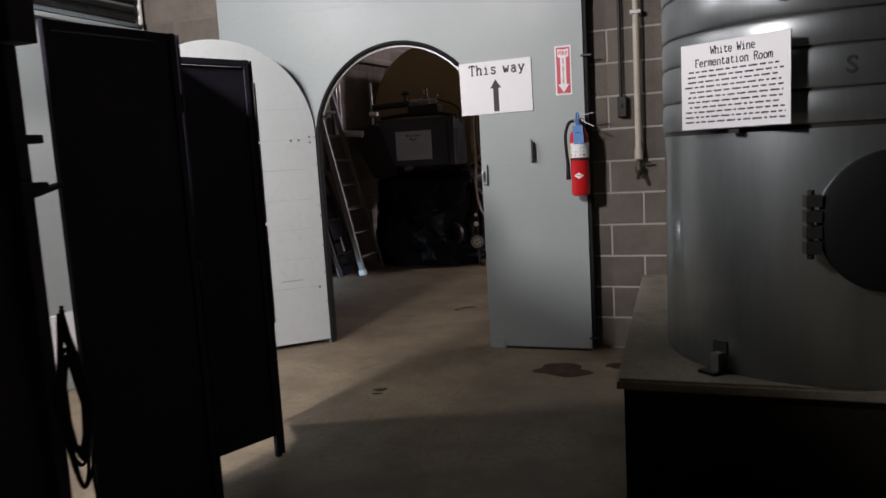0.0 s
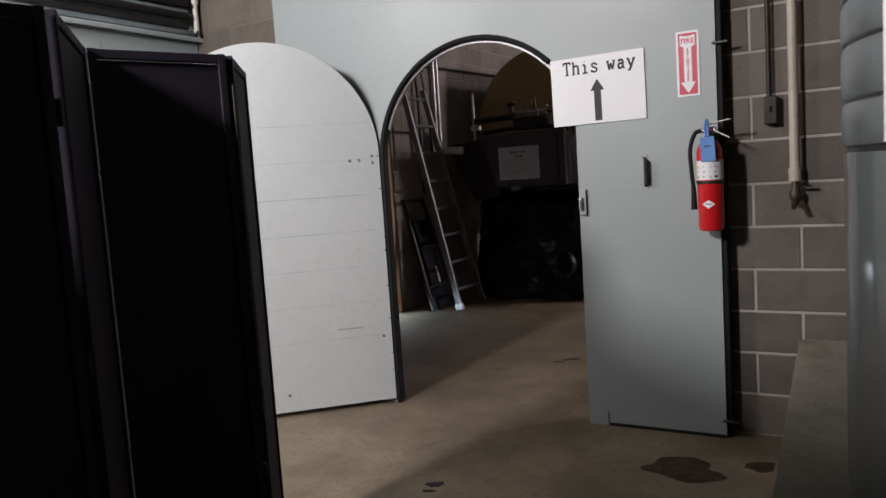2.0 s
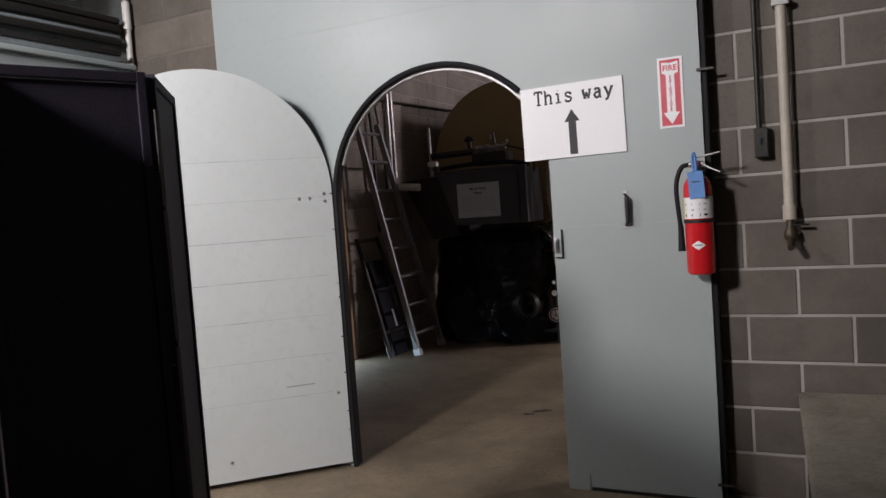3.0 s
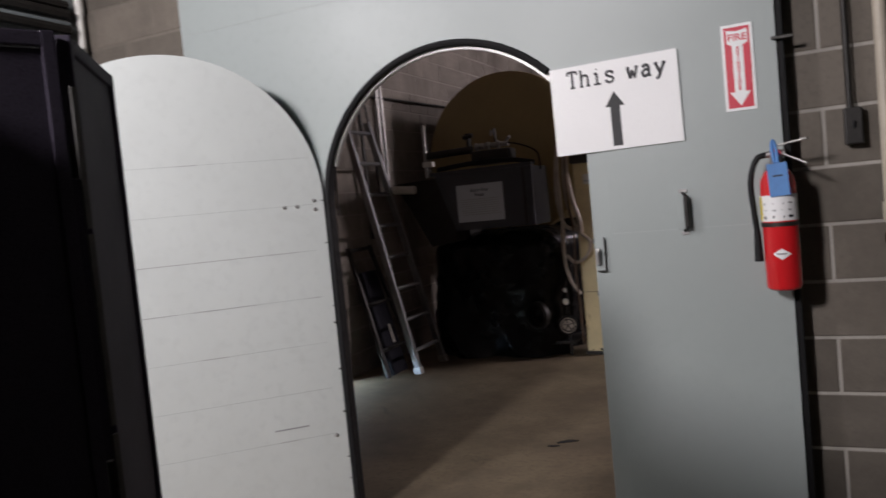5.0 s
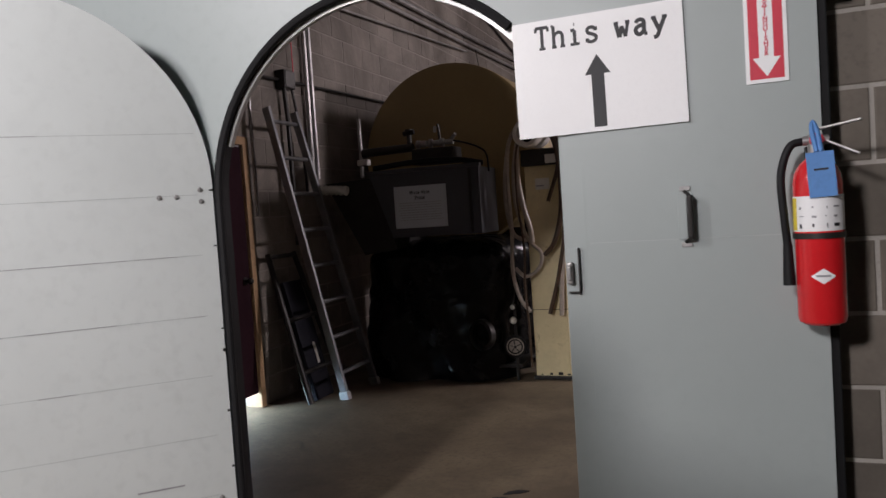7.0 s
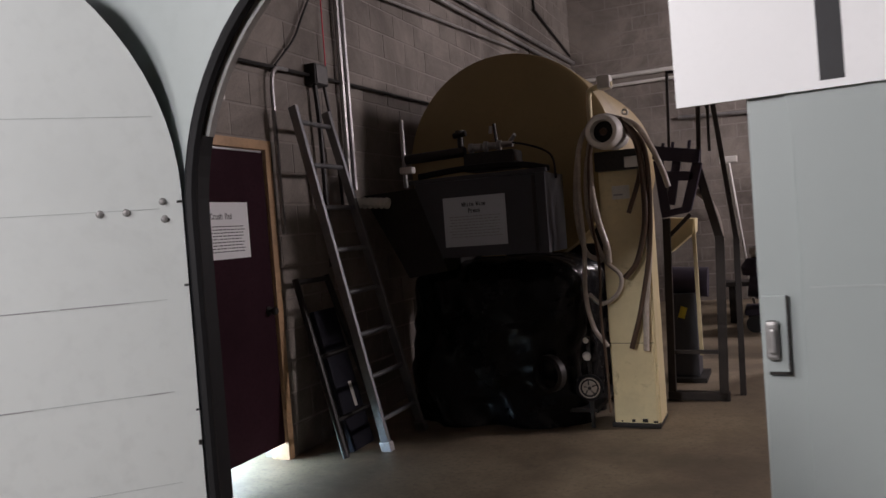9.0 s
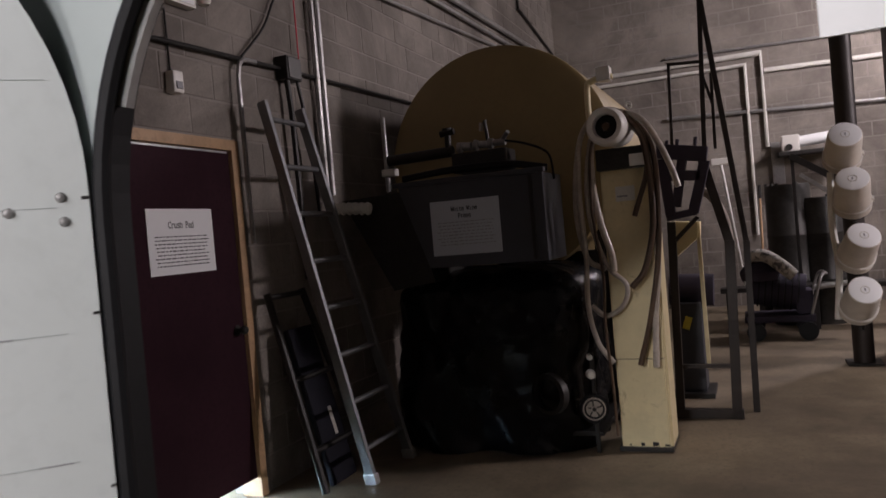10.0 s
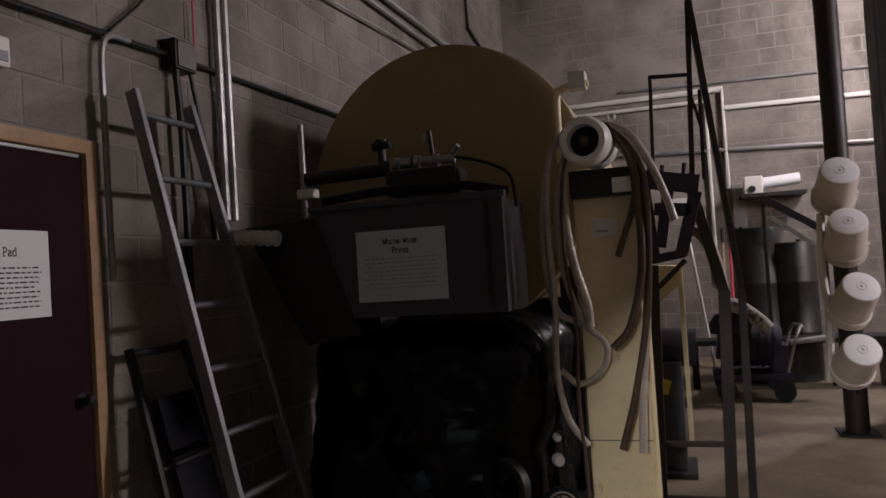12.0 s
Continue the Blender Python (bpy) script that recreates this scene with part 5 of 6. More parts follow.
title("White Wine", 0.115, 0.026, 0.0172, m, ws, 0.0022, 0.0026)
title("Press", 0.072, 0.026, 0.0172, m, ws, 0.0022, 0.0026)
text_bars(m, ws, -0.19, 0.19, 0.03, 0.0195, 8, 0.002, 0.006, M_GREYINK)

# black sheeting over the machine under the trough
bm = bmesh.new()
nu, nv = 170, 90
grid = []
for j in range(nv + 1):
    row = []
    for i in range(nu):
        a = 2 * math.pi * i / nu
        f = j / nv
        z = 1.17 * f if f < 0.82 else 1.17 * (0.82 + 0.18 * math.sin((f - 0.82) / 0.18 * math.pi / 2))
        shrink = 1.0 if f < 0.82 else max(0.02, max(0.0, math.cos((f - 0.82) / 0.18 * math.pi / 2)) ** 0.45)
        cx, sy = math.cos(a), math.sin(a)
        k = (abs(cx) ** 4 + abs(sy) ** 4) ** -0.25
        fold = 0.035 * math.sin(9 * a + 4 * f + 2 * math.sin(3 * f)) * (1 - f) + 0.07 * noise.noise(Vector((cx * 1.6, sy * 1.6, z * 1.8))) + 0.02 * noise.noise(Vector((cx * 7, sy * 7, z * 6))) + 0.030 * abs(noise.noise(Vector((cx * 5 + z * 2, sy * 5, z * 4)))) + 0.012 * abs(noise.noise(Vector((cx * 15, sy * 15, z * 12 + cx * 6))))
        row.append(bm.verts.new((-3.10 + (0.67 + fold) * k * cx * shrink, 8.68 + (0.50 + fold) * k * sy * shrink, z + 0.02 * noise.noise(Vector((cx * 3, sy * 3, 5 + f * 3))) * f)))
    grid.append(row)
for p, q in zip(grid, grid[1:]):
    for i in range(nu):
        bm.faces.new((p[i], p[(i + 1) % nu], q[(i + 1) % nu], q[i]))
bm.faces.new(grid[-1])
pump = thing("covered_pump", (-2.96, 8.68, 0), "machine wrapped in shiny black plastic sheeting", "machine")
part("sheeting", bm, M_TARP, pump, "creased black plastic sheet", True)
# added ring standing in for a crescent-shaped highlight on the sheeting
bm = bmesh.new()
lathe(bm, [(0.10, 0), (0.125, 0.0), (0.125, 0.05), (0.10, 0.06)], 24, Matrix.Translation((-2.62, 8.10, 0.40)) @ Euler((radians(90), 0, radians(-25))).to_matrix().to_4x4())
part("flange_ring", bm, M_IRON, pump, "ring put in for a crescent highlight on the sheeting", True)

cart = thing("hose_cart", (-2.45, 8.95, 0), "small dark trolley with a pale spoked wheel", "trolley")
part("frame", boxed((-2.56, 8.24, 0.10), (-2.36, 9.15, 0.13), 0.006), M_IRON, cart)
part("upright", boxed((-2.55, 8.95, 0.13), (-2.52, 8.98, 0.95), 0.005), M_IRON, cart)
wheel = part("wheel", lathe(bmesh.new(), [(0.05, -0.018), (0.075, -0.02), (0.09, -0.010), (0.09, 0.010), (0.075, 0.02), (0.05, 0.018), (0.05, -0.018)], 32, Matrix.Translation((-2.395, 8.19, 0.285)) @ Euler((radians(90), 0, radians(12))).to_matrix().to_4x4()), M_RUBBER, cart, "black rubber tyre", True)
part("rim", lathe(bmesh.new(), [(0, 0.030), (0.018, 0.03), (0.020, 0.014), (0.056, 0.012), (0.062, 0.020), (0.070, 0.020), (0.072, -0.018), (0, -0.018)], 28, Matrix.Translation((-2.395, 8.19, 0.285)) @ Euler((radians(90), 0, radians(12))).to_matrix().to_4x4()), M_HOSE, wheel, "pale wheel rim", True)
wheel = part("wheel", lathe(bmesh.new(), [(0, -0.025), (0.095, -0.025), (0.112, -0.012), (0.112, 0.012), (0.095, 0.025), (0, 0.025)], 28, Matrix.Translation((-2.50, 9.2, 0.112)) @ Euler((radians(90), 0, 0)).to_matrix().to_4x4()), M_RUBBER, cart, "black rubber tyre", True)
part("fork", boxed((-2.41, 8.23, 0.0), (-2.385, 8.255, 0.62), 0.004), M_IRON, cart)
part("axle", rod(bmesh.new(), (-2.395, 8.16, 0.285), (-2.395, 8.25, 0.285), 0.012, 8), M_IRON, cart)
part("hub", lathe(bmesh.new(), [(0, 0.036), (0.012, 0.034), (0.014, 0.02), (0, 0.02)], 14, Matrix.Translation((-2.395, 8.19, 0.285)) @ Euler((radians(90), 0, radians(12))).to_matrix().to_4x4()), M_IRON, cart)
for i in range(5):
    a = 2 * math.pi * (i + 0.3) / 5
    part("spoke", rod(bmesh.new(), (-2.395, 8.172, 0.285), (-2.395 + 0.058 * math.cos(a), 8.174, 0.285 + 0.058 * math.sin(a)), 0.0045, 6), M_IRON, cart)
for z, r in ((0.495, 0.028), (0.60, 0.018)):
    part("gauge", lathe(bmesh.new(), [(0, 0.03), (r * 0.8, 0.028), (r, 0.015), (r, -0.02), (0, -0.02)], 20, Matrix.Translation((-2.40, 8.19, z)) @ Euler((radians(90), 0, radians(20))).to_matrix().to_4x4()), M_PVC, cart, "pale round fitting", True)
part("gauge_stem", rod(bmesh.new(), (-2.46, 8.72, 0.13), (-2.46, 8.72, 0.60), 0.014, 8), M_IRON, cart)

# ---------------------------------------------------------------- cream column with motor and hoses
hall(0.975, -0.005, 0.0, 0.004)
col = thing("lift_column", (-2.14, 8.45, 0), "cream painted steel machine column with a motor", "machine column")
bm = boxed((-2.285, 8.30, 0.012), (-1.995, 8.60, 1.80), 0.012)
part("casing", bm, M_CREAM, col, "chipped cream casing")
part("side_cover", boxed((-1.994, 8.315, 0.03), (-1.978, 8.585, 1.75), 0.004), M_CREAM, col)
part("seam", boxed((-2.286, 8.2985, 0.565), (-1.994, 8.302, 0.569)), M_INK, col, "dark seam line")
part("foot_skirt", boxed((-2.30, 8.285, 0.0), (-1.98, 8.615, 0.03), 0.004), M_IRON, col, "rusty foot plate")
for x in (-2.24, -2.17, -2.10, -2.03):
    part("rust_chip", boxed((x, 8.2975, 0.035), (x + random.uniform(0.01, 0.04), 8.301, 0.035 + random.uniform(0.008, 0.03))), M_IRON, col)
part("rating_plate", boxed((-2.20, 8.296, 1.53), (-2.085, 8.301, 1.62), 0.002), M_PVC, col, "pale rating plate")
part("plate_print", boxed((-2.19, 8.2945, 1.555), (-2.13, 8.2965, 1.565)), M_GREYINK, col)
mm = Matrix.Translation((-2.175, 8.215, 1.965)) @ Euler((radians(90), 0, radians(-6))).to_matrix().to_4x4()
part("motor", lathe(bmesh.new(), [(0.0, 0.10), (0.068, 0.10), (0.074, 0.165), (0.10, 0.165), (0.112, 0.15), (0.115, 0.08), (0.105, 0.07), (0.105, -0.12), (0.09, -0.16), (0, -0.16)], 40, mm), M_BUCKET, col, "pale electric motor", True)
part("motor_fan", lathe(bmesh.new(), [(0, 0.116), (0.066, 0.116), (0.070, 0.104), (0, 0.104)], 24, mm), M_RUBBER, col, "dark fan opening", True)
part("fan_hub", lathe(bmesh.new(), [(0, 0.140), (0.022, 0.138), (0.026, 0.116), (0, 0.116)], 14, mm), M_HOSEDARK, col, smooth=True)
part("motor_mount", boxed((-2.29, 8.22, 1.72), (-1.99, 8.5, 1.85), 0.01), M_IRON, col, "dark motor mount")
part("terminal_box", boxed((-2.09, 8.20, 1.73), (-2.0, 8.29, 1.80), 0.006), M_BUCKET, col)
part("lifting_eye", lathe(bmesh.new(), [(0.016 + 0.007 * math.cos(t), 0.007 * math.sin(t)) for t in (2 * math.pi * i / 10 for i in range(11))], 20, Matrix.Translation((-2.08, 8.30, 2.10)) @ Euler((radians(90), 0, radians(20))).to_matrix().to_4x4()), M_PVC, col, smooth=True)

HOSES = [
    (M_HOSE, 0.017, [(-2.06, 2.03), (-2.21, 2.08), (-2.346, 1.97), (-2.412, 1.75), (-2.434, 1.461), (-2.388, 1.2), (-2.281, 1.13)]),
    (M_HOSE, 0.022, [(-2.10, 2.05), (-2.285, 1.93), (-2.32, 1.676), (-2.291, 1.417), (-2.242, 1.223), (-2.235, 1.112)]),
    (M_HOSE, 0.018, [(-2.12, 2.06), (-1.997, 1.99), (-1.916, 1.854), (-1.854, 1.692), (-1.824, 1.581)]),
    (M_HOSEDARK, 0.019, [(-2.10, 2.05), (-2.004, 1.896), (-1.978, 1.643), (-1.984, 1.362), (-2.048, 1.117), (-2.133, 1.012)]),
    (M_HOSE, 0.019, [(-2.12, 2.05), (-1.979, 1.83), (-1.965, 1.517), (-1.976, 1.145), (-2.014, 0.837), (-2.033, 0.528)]),
    (M_HOSEDARK, 0.017, [(-2.11, 2.045), (-1.955, 1.828), (-1.961, 1.268), (-2.039, 0.837), (-2.123, 0.544)]),
    (M_HOSE, 0.016, [(-2.10, 2.055), (-2.33, 1.98), (-2.40, 1.684), (-2.392, 1.232), (-2.403, 0.912), (-2.362, 0.688), (-2.277, 0.561)]),
    (M_HOSEDARK, 0.009, [(-2.12, 2.05), (-2.29, 1.90), (-2.33, 1.5), (-2.296, 1.099), (-2.308, 0.782), (-2.293, 0.466), (-2.288, 0.121)]),
    (M_HOSE, 0.015, [(-2.10, 2.05), (-2.30, 1.90), (-2.36, 1.5), (-2.279, 1.161), (-2.169, 1.029), (-2.197, 0.905), (-2.303, 0.845), (-2.387, 0.911)]),
    (M_HOSEDARK, 0.016, [(-2.12, 2.05), (-2.002, 1.927), (-1.994, 1.707), (-2.086, 1.433)]),
]
for i, (mat, r, pts) in enumerate(HOSES):
    hose = thing("hose", (pts[0][0], 8.2, pts[-1][1]), "clear winemaking hose draped over the motor" if mat is M_HOSE else "dark brown rubber hose draped over the motor", "hose", "hoses over the motor")
    path = [(x, 8.235 - 0.012 * (i % 4) + (0.03 if k == 0 else 0) - 0.03 * math.exp(-((z - 1.95) / 0.14) ** 2), z) for k, (x, z) in enumerate(pts)]
    part("length", tube(bmesh.new(), path, r, 10, 8), mat, hose, smooth=True)

# ---------------------------------------------------------------- dark steel A-frame stand
M_BROWNSTEEL = material("brown_steel", (0.030, 0.023, 0.020), 0.5, 0.3, 60, 0.15, 4, 0.2, 0.15)
hall(0.9605)
stand = thing("steel_stand", (-1.83, 9.2, 0), "dark brown steel frame stand with a tall handle", "stand")


def bar(a, b, w, name="bar", mat=None, owner=None):
    a, b = Vector(a), Vector(b)
    bm = boxed((-w / 2, -w / 2, 0), (w / 2, w / 2, (b - a).length), 0.004)
    bmesh.ops.transform(bm, matrix=Matrix.Translation(a) @ (b - a).to_track_quat("Z", "Y").to_matrix().to_4x4(), verts=bm.verts)
    part(name, bm, mat or M_BROWNSTEEL, owner or stand)


bar((-2.02, 9.2, 0.0), (-1.98, 9.2, 1.40), 0.055, "post")
bar((-1.645, 9.2, 0.0), (-1.605, 9.2, 1.24), 0.065, "post")
bar((-2.05, 9.2, 0.035), (-1.60, 9.2, 0.035), 0.065, "foot_bar")
bar((-2.0, 9.2, 0.37), (-1.65, 9.2, 0.37), 0.03)
bar((-1.605, 9.2, 1.22), (-1.76, 9.2, 1.90), 0.06, "brace")
bar((-1.98, 9.2, 1.25), (-1.80, 9.2, 1.42), 0.03)
bar((-1.52, 9.4, 0.0), (-1.50, 9.4, 1.22), 0.045, "post")
bar((-1.50, 9.4, 1.20), (-1.68, 9.38, 2.965), 0.036, "handle")
bar((-1.735, 9.38, 1.75), (-1.685, 9.38, 2.965), 0.032, "handle")
bar((-1.95, 9.4, 1.95), (-1.93, 9.4, 2.55), 0.022, "guard")
bar((-1.94, 9.4, 2.54), (-1.70, 9.4, 2.525), 0.022, "guard")
bar((-1.71, 9.5, 2.45), (-1.65, 9.5, 2.20), 0.02, "guard")
bar((-1.65, 9.5, 2.45), (-1.66, 9.5, 1.90), 0.022, "guard")
for a, b, w in (((-2.03, 1.90), (-1.70, 1.84), 0.10), ((-2.0, 1.84), (-1.97, 1.45), 0.07), ((-1.72, 1.80), (-1.82, 1.45), 0.07), ((-1.86, 1.86), (-1.93, 1.50), 0.06), ((-2.0, 1.43), (-1.80, 1.46), 0.05), ((-1.95, 1.72), (-1.75, 1.70), 0.07)):
    bar((a[0], 9.12, a[1]), (b[0], 9.12, b[1]), w, "clamp_arm", M_BLACK)
for x in (-1.97, -1.90, -1.78):
    part("pin", rod(bmesh.new(), (x, 9.15, 1.90), (x + 0.01, 9.15, 1.97), 0.012, 8), M_BLACK, stand)
part("clamp_hose", tube(bmesh.new(), [(-1.80, 9.25, 1.62), (-1.70, 9.25, 1.55), (-1.63, 9.25, 1.40), (-1.60, 9.25, 1.2)], 0.03, 8, 5), M_HOSE, stand, "pale corrugated hose", True)

# hopper machine behind the stand
hall(0.9457)
hop = thing("hopper_machine", (-1.95, 10.1, 0), "cream hopper on a dark pedestal", "machine")
bm = bmesh.new()
prism(bm, [(-2.05, 1.42), (-1.84, 1.40), (-1.85, 1.28), (-2.05, 1.12)], Matrix.Translation((0, 10.2, 0)) @ UP, 0.4)
part("hopper", bm, M_CREAM, hop, "cream sheet metal hopper")
part("post", boxed((-1.86, 9.82, 0.25), (-1.83, 9.85, 1.40), 0.004), M_CREAM, hop)
part("motor_housing", rod(bmesh.new(), (-2.12, 10.1, 0.86), (-1.78, 10.1, 0.84), 0.13, 20), M_BLACK, hop, "black motor housing", True)
part("pedestal", boxed((-2.08, 9.95, 0.04), (-1.88, 10.25, 0.76), 0.01), M_GREY, hop)
part("base", boxed((-2.14, 9.88, 0.0), (-1.82, 10.32, 0.04), 0.006), M_IRON, hop)
bm = boxed((-0.028, -0.002, -0.05), (0.028, 0.002, 0.05))
bmesh.ops.transform(bm, matrix=Matrix.Translation((-1.99, 9.935, 0.60)) @ Euler((0, radians(18), 0)).to_matrix().to_4x4(), verts=bm.verts)
part("tag", bm, M_YELLOW, hop, "yellow tag")

# ---------------------------------------------------------------- bucket tree on a steel post
hall(0.934)
post = thing("steel_post", (-0.61, 11.35, 0), "dark painted round steel roof post", "post")
part("shaft", rod(bmesh.new(), (-0.605, 11.38, 0.012), (-0.605, 11.38, 6.6), 0.088, 28), M_BROWNSTEEL, post, smooth=True)
part("base_plate", boxed((-0.75, 11.23, 0.0), (-0.46, 11.53, 0.014), 0.003), M_IRON, post)


# sides darker, bases whiter: the light falling on the buckets is in their colours
M_BUCKETBODY = material("bucket_side_plastic", (0.60, 0.55, 0.48), 0.5, 0, 50, 0.03, 4, 0.1, 0.03)


def make_bucket():
    b = thing("bucket", (0, 0, 0), "white plastic bucket hung upside down on the post", "bucket", "buckets on the post")
    part("body", lathe(bmesh.new(), [(0, 0.0), (0.118, 0.0), (0.126, -0.006), (0.129, -0.02), (0.142, -0.30), (0.150, -0.30), (0.150, -0.312), (0.143, -0.312), (0.150, -0.345), (0.146, -0.35), (0.138, -0.345), (0.125, -0.02), (0, -0.014)], 40), M_BUCKETBODY, b, "plastic body, coloured warmer and darker than the lit base", True, True)
    part("base", lathe(bmesh.new(), [(0, 0.0035), (0.116, 0.0035), (0.120, 0.002), (0.121, -0.002), (0, -0.002)], 40), M_WHITE, b, "bucket base coloured whiter for the light on it", True, True)
    part("base_ring", lathe(bmesh.new(), [(0.028, 0.0036), (0.030, 0.006), (0.034, 0.006), (0.036, 0.0036)], 20), M_PVC, b, "moulded ring on the base", True, True)
    part("base_mark", boxed((-0.007, -0.012, 0.0036), (0.005, 0.012, 0.0050)), M_GREYINK, b, "moulded mark", local=True)
    part("rim_band", lathe(bmesh.new(), [(0.1435, -0.27), (0.152, -0.272), (0.152, -0.28), (0.144, -0.282)], 40), M_BUCKET, b, smooth=True, local=True)
    part("ear", boxed((0.140, -0.018, -0.30), (0.162, 0.018, -0.26), 0.005), M_PVC, b, "handle ear", local=True)
    return b


bucket = make_bucket()
spots = [(-0.66, 11.0, 2.055, 2, 34), (-0.63, 11.0, 1.67, -2, 39), (-0.575, 11.0, 1.175, 12, 37), (-0.60, 11.0, 0.705, 8, 34)]
for i, (x, y, z, az, up) in enumerate(spots):
    d = Vector((math.sin(radians(az)) * math.cos(radians(up)), -math.cos(radians(az)) * math.cos(radians(up)), math.sin(radians(up))))
    m = Matrix.Translation(ALIGN[0] @ Vector((x, y, z))) @ d.to_track_quat("Z", "Y").to_matrix().to_4x4()
    if i == 0:
        bucket.matrix_world = m
        bucket.matrix_basis = m
    else:
        copy_thing(bucket, m)
    part("peg", rod(bmesh.new(), (-0.605, 11.35, z - 0.45), Vector((x, y, z)) - d * 0.02, 0.014, 8), M_IRON, post, "steel peg")
drape = thing("post_sleeve", (-0.7, 11.3, 0.3), "pale plastic strip hanging beside the buckets", "plastic strip")
part("strip", tube(bmesh.new(), [(-0.77, 11.28, 1.75), (-0.79, 11.28, 1.3), (-0.76, 11.28, 0.9), (-0.80, 11.28, 0.42)], 0.03, 6, 4), M_PVC, drape, smooth=True)
part("hook", rod(bmesh.new(), (-0.605, 11.30, 1.74), (-0.78, 11.28, 1.75), 0.008, 8), M_IRON, drape)

hall(0.92)
stack = thing("dark_column", (0.2, 12.3, 0), "broad dark painted steel roof column", "column")
part("web", boxed((-0.13, 12.0, 0.0), (0.62, 12.03, 6.8), 0.004), M_IRON, stack)
part("flange", boxed((-0.14, 11.96, 0.0), (-0.11, 12.30, 6.8), 0.004), M_IRON, stack)
part("flange", boxed((0.60, 11.96, 0.0), (0.63, 12.30, 6.8), 0.004), M_IRON, stack)
hall(0.93)
crate = thing("plastic_crate", (0.0, 11.4, 0), "dark plastic crate on the concrete floor", "crate")
part("tub", boxed((-0.28, 11.15, 0.0), (0.35, 11.6, 0.40), 0.02), M_BLACK, crate)
part("rim", boxed((-0.30, 11.13, 0.40), (0.37, 11.62, 0.425), 0.006), M_BLACK, crate)
for x, y, z, lidmat, lab in ((-0.14, 11.40, 0.425, M_RED, "white bucket with a red lid on a crate"), (0.10, 11.33, 0.425, M_BUCKET, "white plastic bucket standing on a crate")):
    b = thing("storage_bucket", (x, y, z), lab, "bucket")
    part("body", lathe(bmesh.new(), [(0, 0), (0.11, 0.0), (0.12, 0.01), (0.137, 0.46), (0.145, 0.47), (0.145, 0.50), (0, 0.50)], 32, Matrix.Translation((x, y, z))), M_BUCKET, b, smooth=True)
    part("lid", lathe(bmesh.new(), [(0, 0.535), (0.13, 0.535), (0.15, 0.525), (0.15, 0.49), (0.146, 0.49), (0.146, 0.501), (0, 0.501)], 32, Matrix.Translation((x, y, z))), lidmat, b, smooth=True)
    part("handle", tube(bmesh.new(), [(x - 0.142, y, z + 0.44), (x - 0.09, y - 0.13, z + 0.33), (x, y - 0.16, z + 0.29), (x + 0.09, y - 0.13, z + 0.33), (x + 0.142, y, z + 0.44)], 0.004, 6, 5), M_GALV, b, smooth=True)

# ---------------------------------------------------------------- far end of the hall
YB = 15.46
ALIGN[0] = Matrix.Translation((-0.027, -0.1, -0.17)) @ Matrix.Diagonal((0.991, 1, 0.989, 1))
conduit("white pipework running across the back wall", [([(-4.0, YB, 3.80), (-1.10, YB, 3.80), (-1.10, YB, 2.45)], 0.032, 0), ([(-4.0, YB, 3.66), (-1.32, YB, 3.66), (-1.32, YB, 1.2)], 0.026, 0), ([(-1.07, YB, 3.54), (3.0, YB, 3.47)], 0.034, 0)], M_PVC, "wall_pipework")
conduit("thin dark pipes running across the back wall", [([(-2.4, YB, 3.93), (3.0, YB, 3.80)], 0.020, 0), ([(-2.45, YB, 3.03), (3.0, YB, 2.80)], 0.028, 0)], M_GALV, "wall_pipework")
unit = thing("wall_pump", (-0.62, 15.2, 2.35), "white cylindrical pump unit on a dark shelf", "pump")
part("cylinder", rod(bmesh.new(), (-0.70, 15.2, 2.45), (-0.26, 15.2, 2.48), 0.075, 18), M_WHITE, unit, smooth=True)
part("gearbox", boxed((-0.93, 15.1, 2.32), (-0.70, 15.32, 2.55), 0.02), M_BUCKET, unit)
part("dial", rod(bmesh.new(), (-0.84, 15.08, 2.38), (-0.84, 15.11, 2.38), 0.045, 16), M_IRON, unit)
part("bracket", boxed((-0.98, 15.05, 2.27), (-0.2, 15.495, 2.32), 0.004), M_IRON, unit)
part("back_plate", boxed((-1.06, 15.44, 1.9), (-0.9, 15.495, 2.5), 0.004), M_GALV, unit)
hall(0.885)
for i, x in enumerate((-1.0, -0.62)):
    dr = thing("steel_drum", (x, 14.7, 0), "dull grey steel drum near the back wall", "drum", "drums by the back wall")
    part("shell", lathe(bmesh.new(), [(0, 0.0), (0.27, 0.0), (0.28, 0.03), (0.28, 0.55), (0.29, 0.57), (0.29, 0.59), (0.28, 0.61), (0.28, 1.15), (0.29, 1.17), (0.29, 1.19), (0.28, 1.21), (0.28, 1.82 - 0.2 * i), (0.27, 1.85 - 0.2 * i), (0, 1.85 - 0.2 * i)], 32, Matrix.Translation((x, 14.7, 0))), M_DULL, dr, smooth=True)
    part("bung", rod(bmesh.new(), (x + 0.1, 14.7, 1.85 - 0.2 * i), (x + 0.1, 14.7, 1.88 - 0.2 * i), 0.03, 12), M_IRON, dr)
sh = thing("roller_conveyor", (-0.6, 14.2, 1.9), "dark tilted steel chute frame beside the drums", "chute")
bar((-0.95, 14.25, 2.2), (-0.30, 14.2, 1.75), 0.08, "side_rail", M_IRON, sh)
bar((-0.85, 14.25, 1.95), (-0.35, 14.2, 1.55), 0.05, "side_rail", M_GALV, sh)
bar((-0.32, 14.2, 0.0), (-0.32, 14.2, 1.75), 0.05, "leg", M_IRON, sh)
bar((-0.93, 14.25, 0.0), (-0.93, 14.25, 2.2), 0.04, "leg", M_IRON, sh)
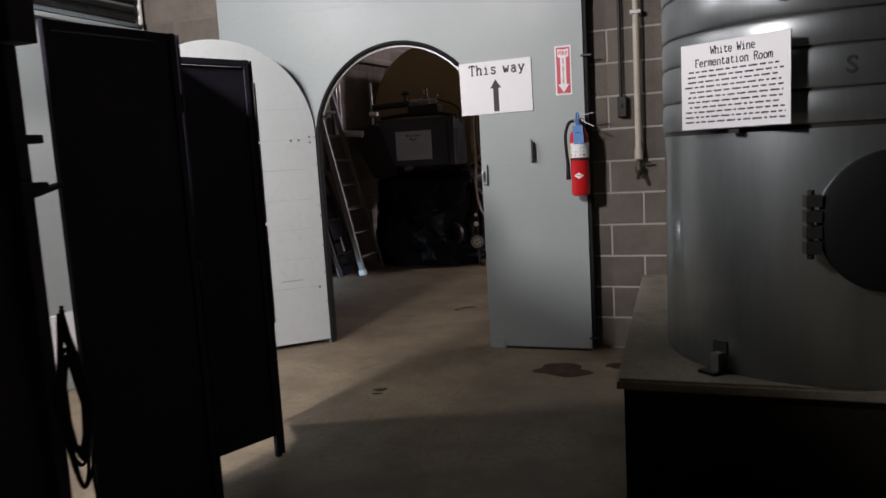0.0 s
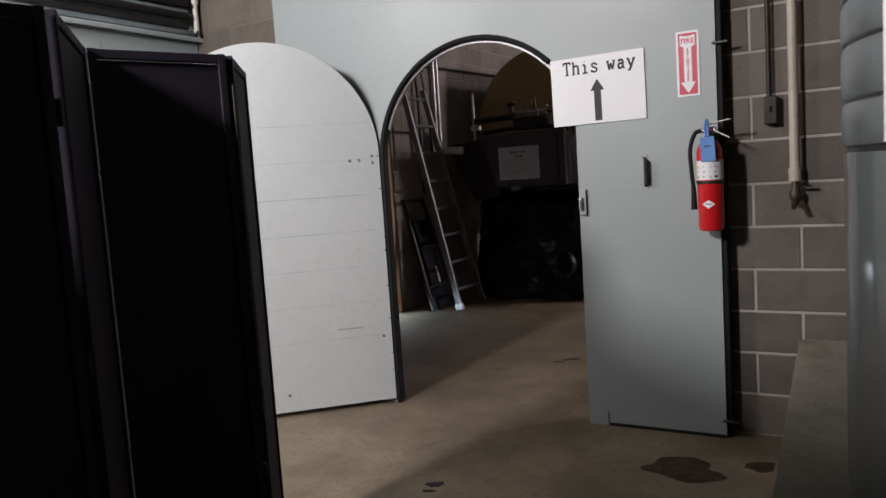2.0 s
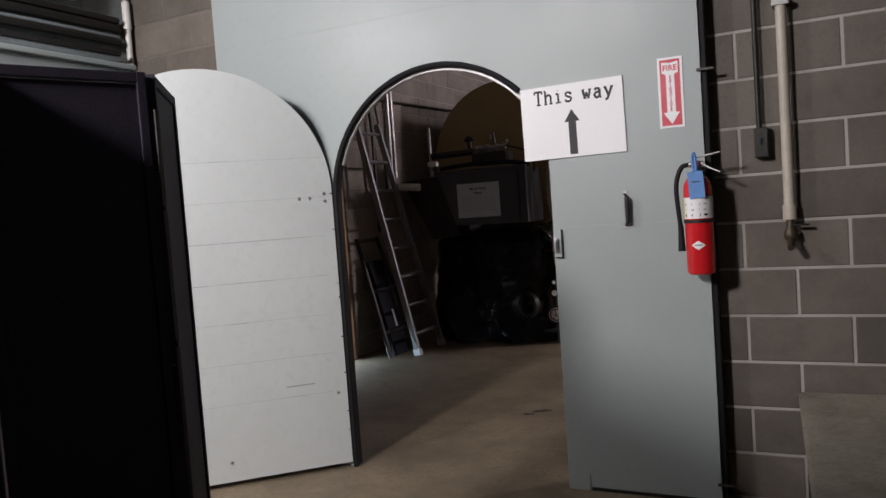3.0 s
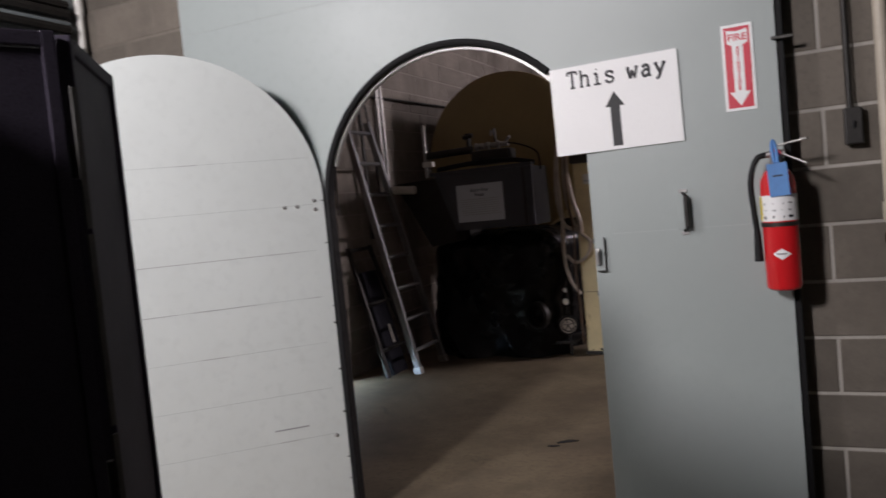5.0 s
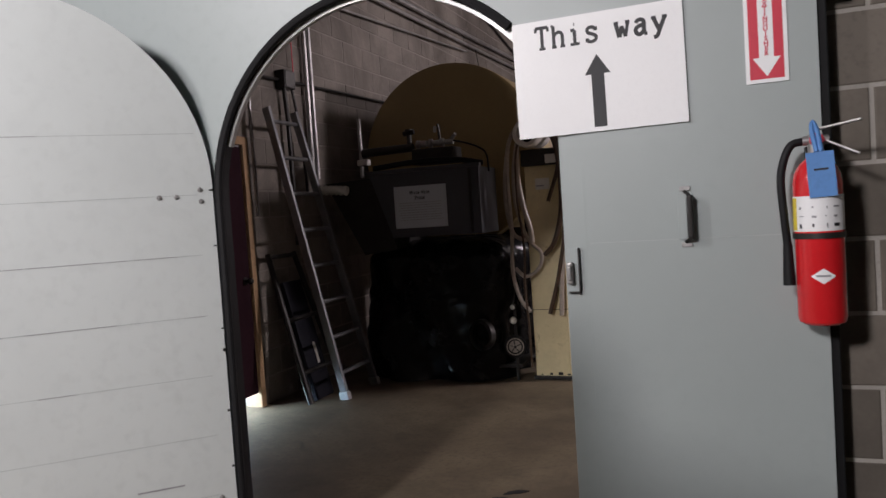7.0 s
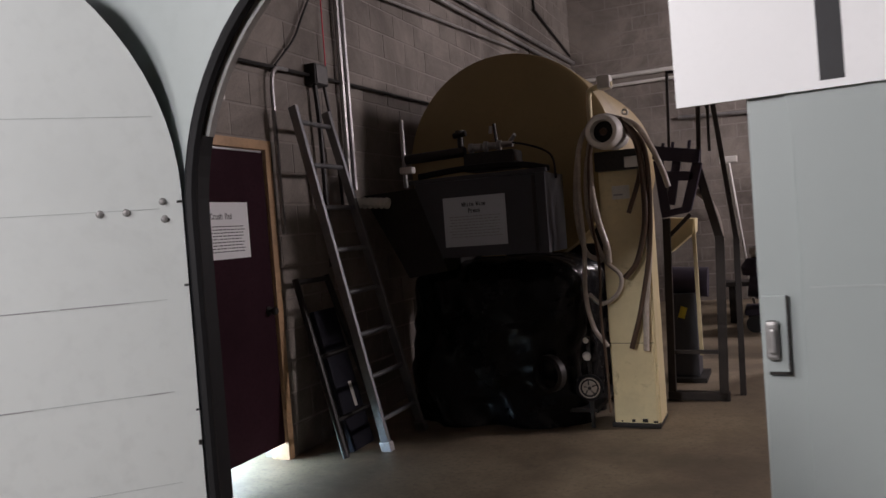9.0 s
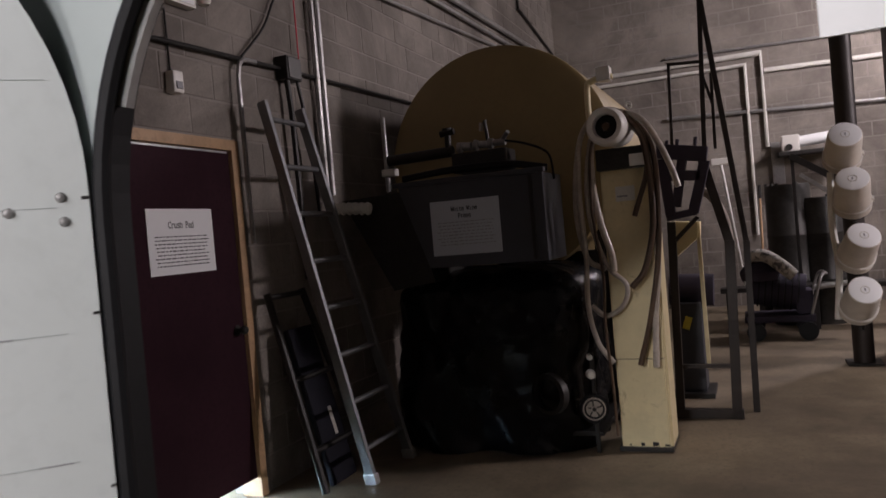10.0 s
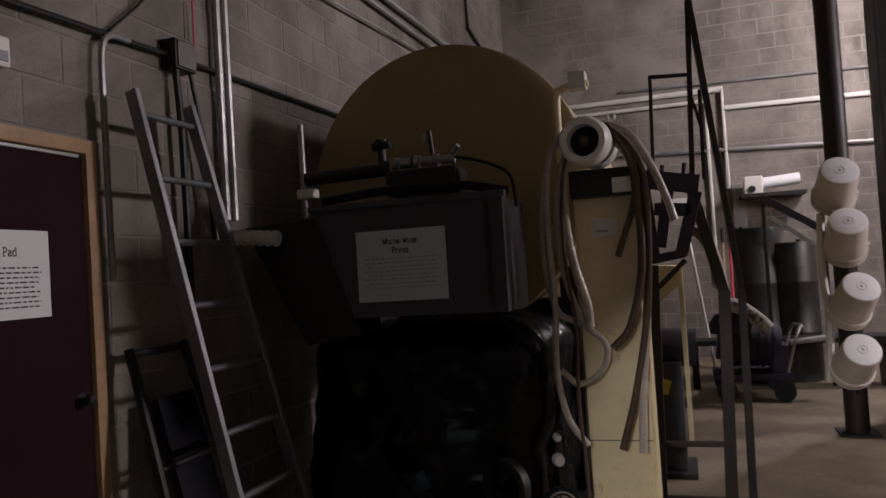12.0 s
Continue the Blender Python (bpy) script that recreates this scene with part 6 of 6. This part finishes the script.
hall(0.882, y=0.45)
for i, (x, mat) in enumerate(((-1.36, M_WOOD), (-1.27, M_SIGNRED), (-1.19, M_IRON), (-1.12, M_PVC))):
    t = thing("long_handled_tool", (x, 15.1, 0), "long-handled cellar tool leaning on the back wall", "tool", "tools by the back wall")
    part("shaft", rod(bmesh.new(), (x, 15.05, 0.25), (x + 0.04, 15.42, 1.9 - 0.1 * (i % 2)), 0.017, 10), mat, t, smooth=True)
    part("blade", boxed((x - 0.09, 15.0, 0.0), (x + 0.09, 15.05, 0.28), 0.008), M_IRON, t)
    part("grip", rod(bmesh.new(), (x + 0.035, 15.38, 1.72), (x + 0.04, 15.42, 1.92), 0.026, 10), M_IRON, t)
broom = thing("squeegee", (-1.7, 14.9, 0), "pale squeegee standing head up near the wall", "squeegee")
part("shaft", rod(bmesh.new(), (-1.55, 14.6, 0.02), (-1.83, 15.3, 2.32), 0.02, 10), M_PVC, broom, smooth=True)
part("head", boxed((-1.96, 15.26, 2.28), (-1.70, 15.36, 2.38), 0.012), M_BUCKET, broom)

hall(0.8987)
pc = thing("pump_trolley", (-1.2, 13.4, 0), "black motor pump on a wheeled trolley", "pump")
part("chassis", boxed((-1.62, 13.15, 0.20), (-0.86, 13.75, 0.28), 0.015), M_BLACK, pc)
part("motor", rod(bmesh.new(), (-1.55, 13.4, 0.62), (-0.95, 13.4, 0.52), 0.21, 24), M_BLACK, pc, "ribbed black motor", True)
for i in range(7):
    f = i / 6
    part("cooling_fin", rod(bmesh.new(), (-1.45 + 0.42 * f, 13.4, 0.60 - 0.075 * f), (-1.435 + 0.42 * f, 13.4, 0.598 - 0.075 * f), 0.228, 24), M_RUBBER, pc, smooth=True)
part("pump_head", lathe(bmesh.new(), [(0, 0.0), (0.2, 0.02), (0.22, 0.12), (0.15, 0.22), (0, 0.24)], 24, Matrix.Translation((-1.42, 13.25, 0.68))), M_BLACK, pc, smooth=True)
part("control_box", boxed((-1.05, 13.2, 0.28), (-0.87, 13.6, 0.56), 0.02), M_BLACK, pc)
part("cloth", tube(bmesh.new(), [(-1.50, 13.2, 0.98), (-1.36, 13.15, 0.99), (-1.2, 13.12, 0.88), (-1.06, 13.12, 0.74)], 0.075, 10, 6), M_CLOTH, pc, "pale striped bundled cloth", True)
part("push_bar", tube(bmesh.new(), [(-0.9, 13.2, 0.28), (-0.78, 13.2, 0.7), (-0.70, 13.45, 0.72), (-0.78, 13.7, 0.7), (-0.9, 13.7, 0.28)], 0.016, 8, 4), M_GALV, pc, smooth=True)
part("outlet", rod(bmesh.new(), (-0.85, 13.3, 0.58), (-0.45, 13.3, 0.62), 0.03, 10), M_GALV, pc, smooth=True)
for x, y in ((-1.5, 13.1), (-0.95, 13.1), (-1.5, 13.8), (-0.95, 13.8)):
    part("wheel", rod(bmesh.new(), (x, y - 0.03, 0.105), (x, y + 0.03, 0.105), 0.105, 20), M_RUBBER, pc, smooth=True)
hall(0.89)
pal = thing("low_bench", (-0.4, 14.3, 0), "dark low bench along the back of the hall", "bench")
part("top", boxed((-1.9, 13.95, 0.50), (0.3, 14.35, 0.56), 0.008), M_IRON, pal)
for x in (-1.8, -0.8, 0.2):
    part("leg", boxed((x - 0.04, 14.0, 0.0), (x + 0.04, 14.3, 0.50), 0.006), M_IRON, pal)
ALIGN[0] = Matrix()

lay_blocks()
